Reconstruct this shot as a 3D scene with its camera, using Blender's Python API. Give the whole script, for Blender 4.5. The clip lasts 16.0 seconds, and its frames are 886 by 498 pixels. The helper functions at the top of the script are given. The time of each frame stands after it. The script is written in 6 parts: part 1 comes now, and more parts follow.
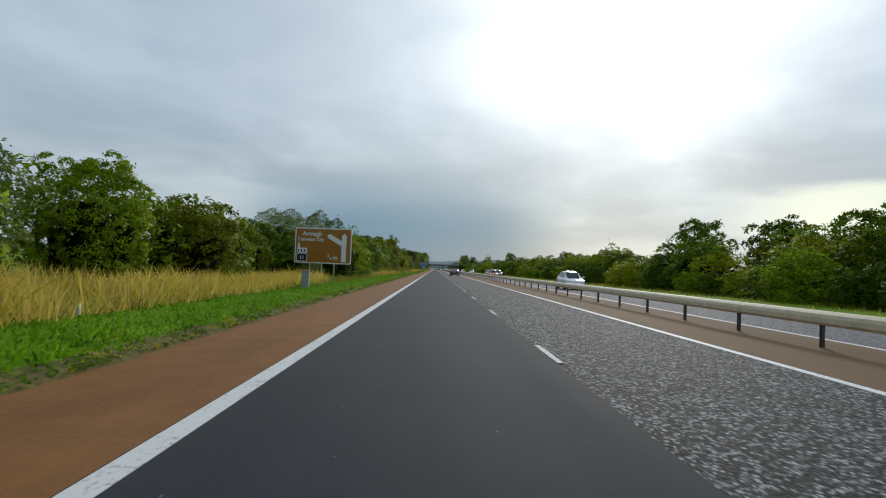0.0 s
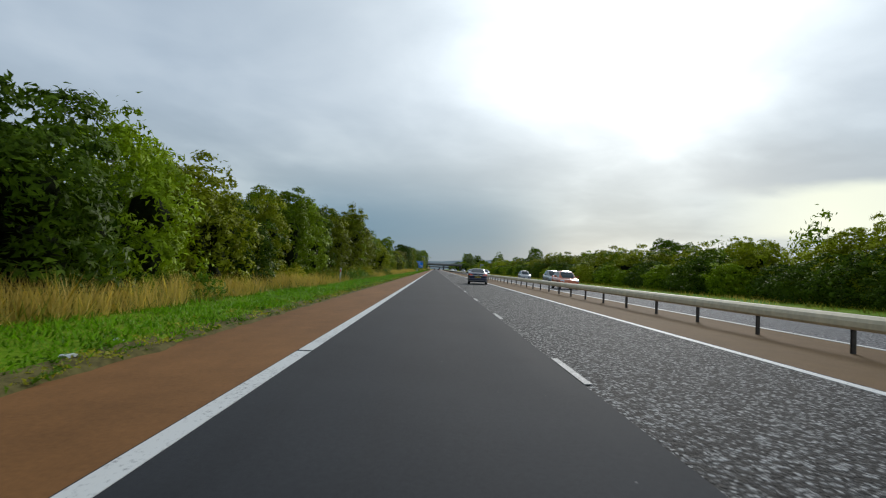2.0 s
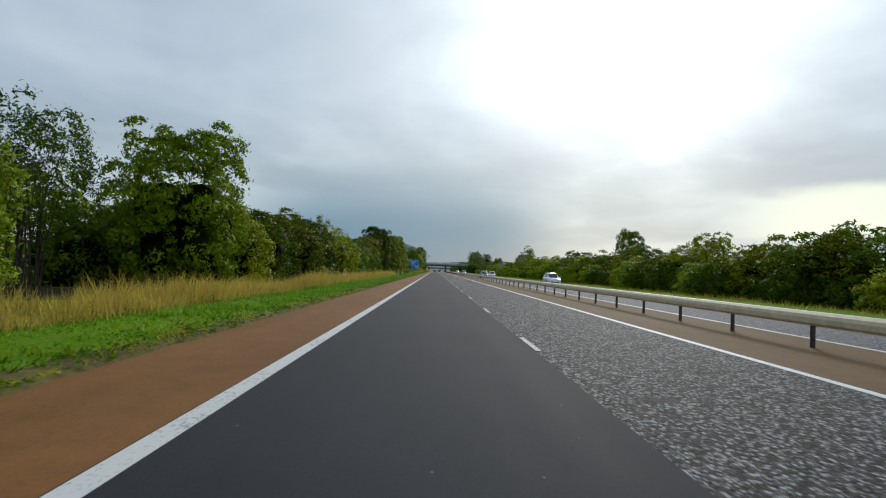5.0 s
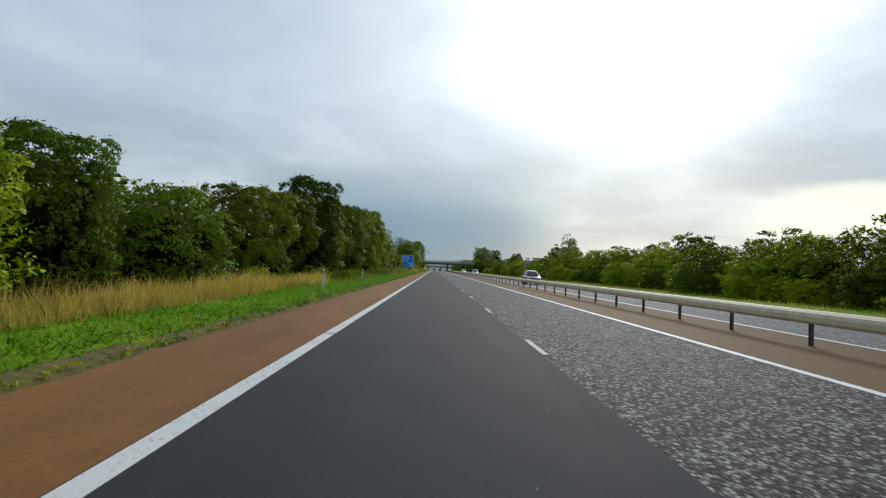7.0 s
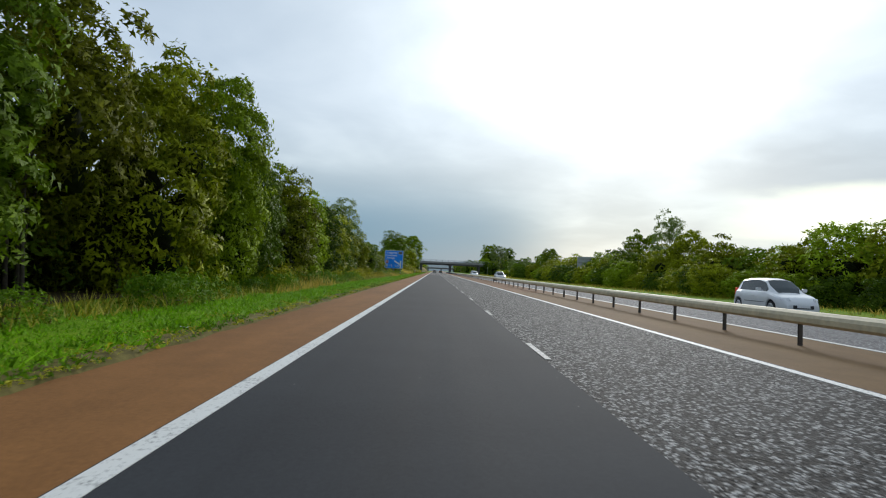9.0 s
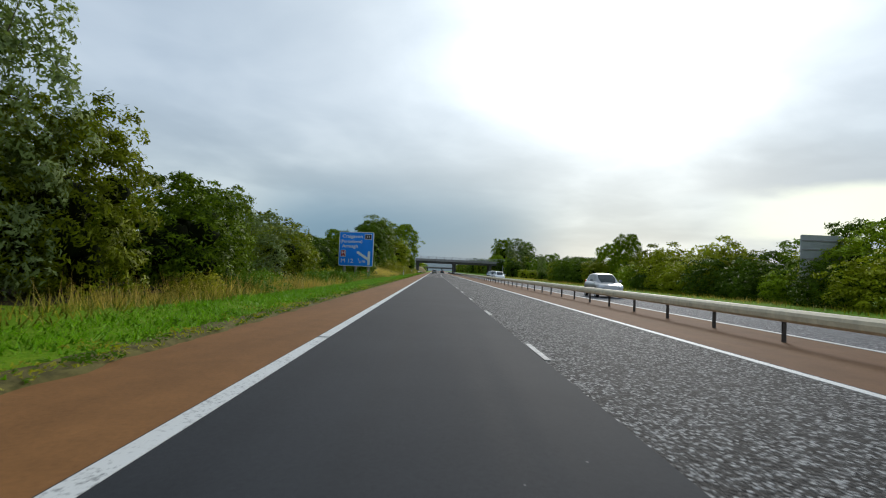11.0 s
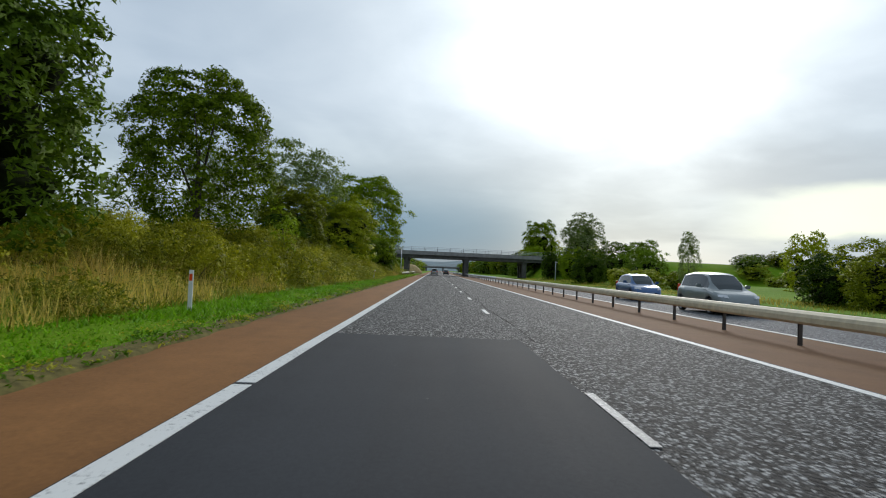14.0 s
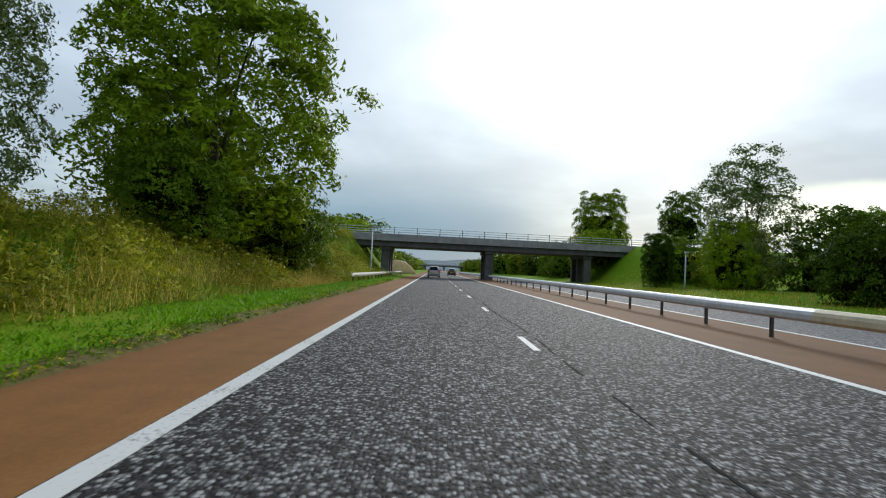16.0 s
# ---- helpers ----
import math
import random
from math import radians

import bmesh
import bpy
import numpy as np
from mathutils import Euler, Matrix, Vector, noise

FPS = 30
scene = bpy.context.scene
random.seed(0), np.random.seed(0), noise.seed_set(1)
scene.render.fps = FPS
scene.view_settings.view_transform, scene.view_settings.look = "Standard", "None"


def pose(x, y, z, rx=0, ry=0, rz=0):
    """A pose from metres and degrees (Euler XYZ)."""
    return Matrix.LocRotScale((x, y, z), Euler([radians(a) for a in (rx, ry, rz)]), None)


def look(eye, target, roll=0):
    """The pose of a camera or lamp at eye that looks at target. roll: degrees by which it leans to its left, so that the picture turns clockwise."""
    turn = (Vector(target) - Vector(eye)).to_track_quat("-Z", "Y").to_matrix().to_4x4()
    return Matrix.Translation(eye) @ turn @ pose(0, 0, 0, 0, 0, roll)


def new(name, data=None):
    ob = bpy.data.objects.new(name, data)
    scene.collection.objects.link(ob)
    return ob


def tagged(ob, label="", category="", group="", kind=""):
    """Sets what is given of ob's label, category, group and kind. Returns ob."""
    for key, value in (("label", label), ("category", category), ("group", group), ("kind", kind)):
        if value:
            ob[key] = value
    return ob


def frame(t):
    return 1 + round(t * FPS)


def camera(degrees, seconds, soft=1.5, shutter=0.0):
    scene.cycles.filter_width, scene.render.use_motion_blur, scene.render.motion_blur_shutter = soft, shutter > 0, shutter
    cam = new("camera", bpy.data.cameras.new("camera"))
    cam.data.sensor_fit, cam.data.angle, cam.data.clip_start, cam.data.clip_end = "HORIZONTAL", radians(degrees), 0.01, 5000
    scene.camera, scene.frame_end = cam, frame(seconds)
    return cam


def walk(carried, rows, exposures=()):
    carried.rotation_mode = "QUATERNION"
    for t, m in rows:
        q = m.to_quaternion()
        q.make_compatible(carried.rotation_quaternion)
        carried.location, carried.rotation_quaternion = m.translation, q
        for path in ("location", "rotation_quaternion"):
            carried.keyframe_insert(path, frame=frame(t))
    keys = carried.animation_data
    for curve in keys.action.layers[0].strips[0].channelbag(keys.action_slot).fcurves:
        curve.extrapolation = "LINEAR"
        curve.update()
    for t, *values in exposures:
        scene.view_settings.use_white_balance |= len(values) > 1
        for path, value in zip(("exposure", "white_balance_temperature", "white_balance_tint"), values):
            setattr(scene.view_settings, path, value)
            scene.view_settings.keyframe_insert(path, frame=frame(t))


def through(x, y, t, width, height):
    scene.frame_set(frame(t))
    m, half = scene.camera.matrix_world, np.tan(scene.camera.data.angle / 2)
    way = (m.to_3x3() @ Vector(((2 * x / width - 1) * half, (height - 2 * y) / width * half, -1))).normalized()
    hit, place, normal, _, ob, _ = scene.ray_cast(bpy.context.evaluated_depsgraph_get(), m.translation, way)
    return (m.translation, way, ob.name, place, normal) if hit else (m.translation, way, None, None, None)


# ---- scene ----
LENS = 73.0
cam = camera(LENS, 16.0, soft=1.1, shutter=0.03)

# seconds, x, y, z, pitch, roll, yaw
PATH = [
    (0.0, -0.070, 0.00, 1.28, 1.92, -2.4, -0.8),
    (0.5, -0.069, 16.19, 1.28, 1.97, -2.4, -0.8),
    (1.0, -0.067, 32.34, 1.28, 2.08, -2.4, -0.8),
    (1.5, -0.066, 48.47, 1.28, 2.02, -2.4, -0.8),
    (2.0, -0.064, 64.57, 1.28, 1.91, -2.4, -0.8),
    (2.5, -0.063, 80.64, 1.28, 1.99, -2.4, -0.8),
    (3.0, -0.061, 96.68, 1.28, 1.96, -2.4, -0.8),
    (3.5, -0.060, 112.70, 1.28, 1.93, -2.4, -0.8),
    (4.0, -0.040, 128.69, 1.28, 1.84, -2.4, -0.8),
    (4.5, -0.020, 144.66, 1.28, 1.81, -2.4, -0.8),
    (5.0, 0.000, 160.60, 1.28, 2.05, -2.4, -0.8),
    (5.5, -0.003, 176.53, 1.28, 2.03, -2.4, -0.8),
    (6.0, -0.007, 192.43, 1.28, 1.98, -2.4, -0.8),
    (6.5, -0.010, 208.31, 1.28, 1.96, -2.4, -0.8),
    (7.0, -0.013, 224.18, 1.28, 1.94, -2.4, -0.8),
    (7.5, -0.017, 240.03, 1.28, 1.94, -2.4, -0.8),
    (8.0, -0.020, 255.86, 1.28, 2.06, -2.4, -0.8),
    (8.5, -0.007, 271.68, 1.28, 2.06, -2.4, -0.8),
    (9.0, 0.007, 287.48, 1.28, 2.09, -2.4, -0.8),
    (9.5, 0.020, 303.27, 1.28, 2.04, -2.4, -0.8),
    (10.0, 0.024, 319.05, 1.28, 2.04, -2.4, -0.8),
    (10.5, 0.028, 334.82, 1.28, 2.06, -2.4, -0.8),
    (11.0, 0.032, 350.58, 1.28, 2.08, -2.4, -0.8),
    (11.5, 0.036, 366.33, 1.28, 2.10, -2.4, -0.8),
    (12.0, 0.040, 382.07, 1.28, 2.09, -2.4, -0.8),
    (12.5, 0.041, 397.81, 1.28, 2.06, -2.4, -0.8),
    (13.0, 0.043, 413.54, 1.28, 1.87, -2.4, -0.8),
    (13.5, 0.044, 429.27, 1.28, 1.63, -2.4, -0.8),
    (14.0, 0.045, 444.99, 1.28, 2.06, -2.4, -0.8),
    (14.5, 0.046, 460.71, 1.24, 2.00, -2.4, -0.8),
    (15.0, 0.048, 476.43, 1.24, 2.00, -2.4, -0.8),
    (15.5, 0.049, 492.15, 1.24, 1.86, -2.4, -0.8),
    (16.0, 0.050, 507.87, 1.24, 1.97, -2.4, -0.8),
]
walk(cam, [(t, pose(x, y, z, 90 + pitch, roll, yaw)) for t, x, y, z, pitch, roll, yaw in PATH],
     exposures=[(0.0, 0.0), (5.0, 0.05), (8.0, 0.2), (9.5, 0.3), (12.0, 0.1), (13.5, 0.1), (14.5, 0.2), (16.0, 0.3)])

# ---- light ----
SUN_AZ, SUN_EL = 18.5, 20.0          # degrees right of the road's line, above the horizon
sun_dir = Vector((math.sin(radians(SUN_AZ)) * math.cos(radians(SUN_EL)),
                  math.cos(radians(SUN_AZ)) * math.cos(radians(SUN_EL)), math.sin(radians(SUN_EL))))
sun = new("sun", bpy.data.lights.new("sun", "SUN"))
sun.data.energy, sun.data.angle, sun.data.color = 1.9, radians(14), (1.0, 0.96, 0.9)
sun.matrix_world = look(sun_dir * 100, (0, 0, 0))


class Nodes:
    """Short hand for a node tree."""
    def __init__(self, tree):
        self.tree = tree
        tree.nodes.clear()

    def add(self, kind, **values):
        n = self.tree.nodes.new(kind)
        for key, v in values.items():
            self.put(n.inputs[key], v)
        return n

    def put(self, socket, v):
        if isinstance(v, bpy.types.NodeSocket):
            self.tree.links.new(v, socket)
        elif isinstance(v, bpy.types.Node):
            self.tree.links.new(v.outputs[0], socket)
        else:
            if isinstance(v, tuple) and len(v) == 3 and socket.type == "RGBA":
                v = (*v, 1)
            socket.default_value = v

    def math(self, op, a, b=0.0, c=0.0, clamp=False):
        n = self.tree.nodes.new("ShaderNodeMath")
        n.operation, n.use_clamp = op, clamp
        for i, v in enumerate((a, b, c)):
            self.put(n.inputs[i], v)
        return n.outputs[0]

    def vmath(self, op, a, b=(0, 0, 0)):
        n = self.tree.nodes.new("ShaderNodeVectorMath")
        n.operation = op
        self.put(n.inputs[0], a)
        self.put(n.inputs[1], b)
        return n.outputs["Value"] if op in ("DOT_PRODUCT", "LENGTH") else n.outputs[0]

    def mix(self, fac, a, b, blend="MIX"):
        n = self.tree.nodes.new("ShaderNodeMix")
        n.data_type, n.blend_type = "RGBA", blend
        self.put(n.inputs[0], fac)
        self.put(n.inputs[6], a)
        self.put(n.inputs[7], b)
        return n.outputs[2]

    def ramp(self, fac, stops, interpolation="LINEAR"):
        n = self.tree.nodes.new("ShaderNodeValToRGB")
        n.color_ramp.interpolation = interpolation
        el = n.color_ramp.elements
        while len(el) < len(stops):
            el.new(0.5)
        for e, (p, c) in zip(el, stops):
            e.position = p
            e.color = (*c, 1) if isinstance(c, tuple) else (c, c, c, 1)
        self.put(n.inputs[0], fac)
        return n.outputs[0]

    def smooth(self, v, a, b):
        n = self.tree.nodes.new("ShaderNodeMapRange")
        n.interpolation_type = "SMOOTHSTEP"
        for key, x in (("Value", v), ("From Min", a), ("From Max", b)):
            self.put(n.inputs[key], x)
        return n.outputs[0]

    def noise(self, vec, scale, detail=4, rough=0.55, distortion=0.0):
        n = self.tree.nodes.new("ShaderNodeTexNoise")
        for key, v in (("Vector", vec), ("Scale", scale), ("Detail", detail), ("Roughness", rough), ("Distortion", distortion)):
            self.put(n.inputs[key], v)
        return n.outputs["Fac"]


def build_world():
    world = bpy.data.worlds.new("overcast_sky")
    scene.world = world
    world.use_nodes = True
    n = Nodes(world.node_tree)
    d = n.vmath("NORMALIZE", n.add("ShaderNodeTexCoord").outputs["Generated"])
    xyz = n.add("ShaderNodeSeparateXYZ", Vector=d)
    up = n.math("MAXIMUM", xyz.outputs[2], 0.0)
    clear = n.add("ShaderNodeTexSky")
    clear.sky_type, clear.sun_disc = "NISHITA", False
    clear.sun_elevation, clear.sun_rotation = radians(SUN_EL), radians(SUN_AZ)
    clear = n.mix(1.0, clear.outputs[0], (0.10, 0.10, 0.10), "MULTIPLY")
    # a flat deck of cloud, seen in perspective
    lift = n.math("ADD", up, 0.20)
    flat = n.add("ShaderNodeCombineXYZ", X=n.math("DIVIDE", xyz.outputs[0], lift), Y=n.math("DIVIDE", xyz.outputs[1], lift), Z=0.35)
    big = n.noise(flat, 0.8, 4, 0.5, 0.5)
    small = n.noise(flat, 2.6, 5, 0.55, 0.3)
    tone = n.math("ADD", n.math("MULTIPLY", big, 0.75), n.math("MULTIPLY", small, 0.25))
    deck = n.ramp(tone, [(0.34, (0.36, 0.43, 0.52)), (0.5, (0.47, 0.54, 0.625)), (0.66, (0.60, 0.66, 0.73))])
    # the deck thins out round the hidden sun
    wob = n.math("MULTIPLY", n.math("SUBTRACT", tone, 0.5), 0.14)
    near_sun = n.math("ADD", n.math("MAXIMUM", n.vmath("DOT_PRODUCT", d, tuple(sun_dir)), 0.0), wob)
    glow = n.math("POWER", n.math("MINIMUM", near_sun, 1.0), 26.0)
    col = n.mix(1.0, deck, n.mix(glow, (0.0, 0.0, 0.0), (1.0, 1.01, 0.98)), "ADD")
    halo = n.smooth(near_sun, 0.72, 0.96)
    col = n.mix(n.math("MULTIPLY", halo, 0.25), col, (0.78, 0.82, 0.84))
    # greenish pale light low down, a brighter gap on the right, storm blue ahead
    haze = n.math("SUBTRACT", 1.0, n.smooth(n.math("ADD", up, n.math("MULTIPLY", wob, 0.8)), 0.05, 0.30))
    col = n.mix(n.math("MULTIPLY", haze, 0.84), col, n.mix(n.smooth(tone, 0.4, 0.62), (0.36, 0.42, 0.455), (0.50, 0.56, 0.575)))
    side = n.smooth(xyz.outputs[0], 0.40, 0.56)
    lift2 = n.math("ADD", up, n.math("MULTIPLY", wob, 0.9))
    low = n.math("MULTIPLY", n.smooth(lift2, 0.06, 0.09), n.math("SUBTRACT", 1.0, n.smooth(lift2, 0.125, 0.15)))
    dark = n.math("MULTIPLY", n.smooth(lift2, 0.125, 0.145), n.math("SUBTRACT", 1.0, n.smooth(lift2, 0.155, 0.21)))
    col = n.mix(n.math("MULTIPLY", n.math("MULTIPLY", n.smooth(xyz.outputs[0], 0.30, 0.50), dark), 0.75), col, (0.42, 0.46, 0.50))
    col = n.mix(n.math("MULTIPLY", n.math("MULTIPLY", side, low), 0.85), col, (1.0, 1.0, 0.80))
    strip = n.math("MULTIPLY", side, n.math("SUBTRACT", 1.0, n.smooth(lift2, 0.045, 0.085)))
    col = n.mix(n.math("MULTIPLY", strip, 0.7), col, (0.34, 0.43, 0.53))
    storm_dir = Vector((-0.055, 1.0, 0.03)).normalized()
    storm = n.smooth(n.math("ADD", n.vmath("DOT_PRODUCT", d, tuple(storm_dir)), n.math("MULTIPLY", wob, 0.10)), 0.955, 0.993)
    storm = n.math("MULTIPLY", storm, n.math("SUBTRACT", 1.0, n.smooth(up, 0.05, 0.18)))
    col = n.mix(n.math("MULTIPLY", storm, 0.95), col, (0.09, 0.215, 0.335))
    col = n.mix(0.92, clear, col)
    away = n.smooth(n.vmath("DOT_PRODUCT", d, tuple(sun_dir)), -0.75, 0.6)
    col = n.mix(1.0, col, n.mix(away, (0.72, 0.74, 0.78), (1.0, 1.0, 1.0)), "MULTIPLY")
    col = n.mix(1.0, col, (0.955, 1.0, 1.025), "MULTIPLY")
    bg = n.add("ShaderNodeBackground", Color=col, Strength=1.0)
    out = n.add("ShaderNodeOutputWorld")
    n.put(out.inputs[0], bg)


build_world()

# ---- materials ----
def material(name, rough=0.6, metal=0.0, spec=0.5):
    """A node material; gives the short hand, its Principled node and the object's coordinates."""
    m = bpy.data.materials.new(name)
    m.use_nodes = True
    n = Nodes(m.node_tree)
    p = n.add("ShaderNodeBsdfPrincipled", Roughness=rough, Metallic=metal)
    p.inputs["Specular IOR Level"].default_value = spec
    n.put(n.add("ShaderNodeOutputMaterial").inputs[0], p)
    return m, n, p, n.add("ShaderNodeTexCoord").outputs["Object"]


def bump(n, p, height, strength, distance):
    b = n.add("ShaderNodeBump", Strength=strength, Distance=distance, Height=height)
    n.put(p.inputs["Normal"], b)


def simple(name, colour, rough=0.5, metal=0.0, vary=0.15, scale=6.0, spec=0.5, grain=0.0):
    m, n, p, co = material(name, rough, metal, spec)
    f = n.noise(co, scale, 5, 0.65)
    dark = tuple(c * (1 - vary) for c in colour)
    light = tuple(min(1.0, c * (1 + vary)) for c in colour)
    n.put(p.inputs["Base Color"], n.ramp(f, [(0.3, dark), (0.7, light)]))
    if rough > 0.1:
        n.put(p.inputs["Roughness"], n.math("ADD", n.math("MULTIPLY", f, 0.2), rough - 0.1))
    if grain:
        bump(n, p, n.noise(co, scale * 12, 3), grain, 0.01)
    return m


def asphalt_new():
    m, n, p, co = material("fine_asphalt", 0.9, 0.0, 0.12)
    stone = n.noise(co, 160, 3, 0.7)
    long = n.add("ShaderNodeMapping", Vector=co, Scale=(1.3, 0.03, 1))
    track = n.noise(long, 1.0, 3, 0.5)
    patch = n.noise(co, 0.35, 4, 0.6)
    mid = n.noise(co, 24, 4, 0.75)
    f = n.math("ADD", n.math("ADD", n.math("MULTIPLY", stone, 0.22), n.math("MULTIPLY", mid, 0.26)), n.math("ADD", n.math("MULTIPLY", track, 0.32), n.math("MULTIPLY", patch, 0.2)))
    col = n.ramp(f, [(0.35, (0.018, 0.0205, 0.024)), (0.65, (0.047, 0.051, 0.057))])
    grit = n.ramp(n.add("ShaderNodeTexVoronoi", Vector=co, Scale=2.3).outputs["Distance"], [(0.015, 1.0), (0.03, 0.0)])
    col = n.mix(n.math("MULTIPLY", grit, 0.7), col, (0.3, 0.3, 0.3))
    n.put(p.inputs["Base Color"], col)
    n.put(p.inputs["Roughness"], n.math("ADD", 0.78, n.math("MULTIPLY", track, 0.2)))
    bump(n, p, stone, 0.35, 0.006)
    return m


def asphalt_coarse(name, a, b, c):
    """Old chipped surface: light stones in dark binder."""
    m, n, p, co = material(name, 0.85, 0.0, 0.2)
    warp = n.add("ShaderNodeMapping", Vector=co, Scale=(1, 0.75, 1))
    stone = n.add("ShaderNodeTexVoronoi", Vector=warp, Scale=27.0, Randomness=1.0)
    fine = n.noise(co, 34, 4, 0.75)
    patch = n.noise(n.add("ShaderNodeMapping", Vector=co, Scale=(0.5, 0.08, 1)), 1.0, 4, 0.6)
    tone = n.add("ShaderNodeSeparateColor", Color=stone.outputs["Color"]).outputs[0]
    f = n.math("ADD", n.math("MULTIPLY", tone, 0.45), n.math("MULTIPLY", fine, 0.65))
    col = n.ramp(f, [(0.42, a), (0.56, b), (0.76, c)])
    gap = n.smooth(stone.outputs["Distance"], 0.35, 0.75)
    col = n.mix(n.math("MULTIPLY", gap, 0.75), col, a)
    col = n.mix(0.35, col, n.mix(patch, (0.05, 0.052, 0.056), (0.22, 0.22, 0.22)), "SOFT_LIGHT")
    n.put(p.inputs["Base Color"], col)
    h = n.math("SUBTRACT", n.math("MULTIPLY", fine, 0.6), stone.outputs["Distance"])
    bump(n, p, h, 0.9, 0.02)
    return m


def tarmac_red(name, a, b):
    m, n, p, co = material(name, 0.9, 0.0, 0.12)
    fine = n.noise(co, 90, 3, 0.7)
    patch = n.noise(n.add("ShaderNodeMapping", Vector=co, Scale=(0.9, 0.12, 1)), 1.0, 5, 0.6)
    mid = n.noise(co, 18, 4, 0.75)
    blot = n.noise(co, 1.7, 4, 0.65)
    col = n.ramp(n.math("ADD", n.math("ADD", n.math("MULTIPLY", fine, 0.2), n.math("MULTIPLY", mid, 0.3)), n.math("ADD", n.math("MULTIPLY", patch, 0.3), n.math("MULTIPLY", blot, 0.2))), [(0.36, a), (0.64, b)])
    n.put(p.inputs["Base Color"], col)
    bump(n, p, fine, 0.5, 0.006)
    return m


def road_paint(name, a, b):
    m, n, p, co = material(name, 0.7, 0.0, 0.3)
    fine = n.noise(co, 22, 5, 0.75)
    worn = n.smooth(n.math("ADD", fine, n.math("MULTIPLY", n.noise(co, 1.3, 3), 0.3)), a, b)
    col = n.mix(worn, (0.28, 0.28, 0.27), (0.66, 0.66, 0.63))
    n.put(p.inputs["Base Color"], col)
    bump(n, p, fine, 0.3, 0.004)
    return m


def ground_mat():
    """Turf with bare, dry and lush patches."""
    m, n, p, co = material("turf", 0.95, 0.0, 0.04)
    big = n.noise(co, 0.09, 5, 0.6)
    fine = n.noise(co, 9, 4, 0.7)
    f = n.math("ADD", n.math("MULTIPLY", big, 0.6), n.math("MULTIPLY", fine, 0.4))
    col = n.ramp(f, [(0.3, (0.06, 0.16, 0.006)), (0.5, (0.13, 0.24, 0.008)), (0.7, (0.25, 0.29, 0.025))])
    n.put(p.inputs["Base Color"], col)
    bump(n, p, fine, 0.8, 0.05)
    return m


def leaf_mat(name, dark, light, through=0.24, rough=True):
    m = bpy.data.materials.new(name)
    m.use_nodes = True
    n = Nodes(m.node_tree)
    geo = n.add("ShaderNodeNewGeometry")
    rnd = n.add("ShaderNodeObjectInfo").outputs["Random"]
    co = n.add("ShaderNodeTexCoord").outputs["Object"]
    f = n.math("ADD", n.math("MULTIPLY", geo.outputs["Random Per Island"], 0.18),
               n.math("ADD", n.math("MULTIPLY", rnd, 0.3), n.math("ADD", n.math("MULTIPLY", n.noise(co, 0.9, 2), 0.45), n.math("MULTIPLY", n.noise(co, 9.0, 3, 0.7), 0.42))))
    col = n.ramp(f, [(0.43, dark), (0.94, light)])
    p = n.add("ShaderNodeBsdfPrincipled", Roughness=0.55)
    if rough:
        bump(n, p, n.noise(co, 11.0, 3, 0.7), 0.7, 0.08)
    n.put(p.inputs["Base Color"], col)
    p.inputs["Specular IOR Level"].default_value = 0.04
    t = n.add("ShaderNodeBsdfTranslucent", Color=n.mix(1.0, col, (1.0, 1.1, 0.45), "MULTIPLY"))
    mixed = n.add("ShaderNodeMixShader", Fac=through)
    n.put(mixed.inputs[1], p)
    n.put(mixed.inputs[2], t)
    n.put(n.add("ShaderNodeOutputMaterial").inputs[0], mixed)
    return m


def car_paint(name, colour, rough=0.25, metal=0.4):
    m, n, p, co = material(name, rough, metal)
    dirt = n.noise(co, 3.0, 5, 0.7)
    n.put(p.inputs["Base Color"], n.mix(n.math("MULTIPLY", n.smooth(dirt, 0.5, 0.85), 0.10), colour, (0.12, 0.11, 0.10)))
    n.put(p.inputs["Roughness"], n.math("ADD", rough - 0.05, n.math("MULTIPLY", dirt, 0.2)))
    p.inputs["Coat Weight"].default_value = 0.7
    p.inputs["Coat Roughness"].default_value = 0.05
    return m


def glass_mat(name, colour, rough=0.03):
    """Tinted glass: partly see-through, with a clear reflection."""
    m, n, p, co = material(name, rough, 0.0, 0.5)
    p.inputs["Base Color"].default_value = (*colour, 1)
    through = n.add("ShaderNodeBsdfTransparent", Color=(0.82, 0.93, 0.91))
    mixed = n.add("ShaderNodeMixShader", Fac=0.74)
    n.put(mixed.inputs[1], p)
    n.put(mixed.inputs[2], through)
    n.put(n.add("ShaderNodeOutputMaterial").inputs[0], mixed)
    return m


ASPHALT = asphalt_new()
COARSE = asphalt_coarse("chipped_asphalt", (0.007, 0.0075, 0.008), (0.046, 0.047, 0.048), (0.48, 0.48, 0.47))
COARSE_FAR = asphalt_coarse("worn_grey_asphalt", (0.07, 0.072, 0.076), (0.19, 0.192, 0.20), (0.42, 0.425, 0.44))
RED = tarmac_red("red_shoulder_tarmac", (0.140, 0.064, 0.021), (0.295, 0.135, 0.045))
TAN = tarmac_red("brown_reserve_tarmac", (0.105, 0.062, 0.026), (0.205, 0.122, 0.054))
TAN_RED = tarmac_red("red_brown_reserve_tarmac", (0.118, 0.060, 0.028), (0.225, 0.115, 0.055))
PAINT = road_paint("road_paint", 0.50, 0.60)
PAINT_WORN = road_paint("worn_road_paint", 0.58, 0.84)
SOIL = simple("muddy_soil", (0.13, 0.110, 0.035), 0.95, 0, 0.45, 5, 0.1, 0.8)
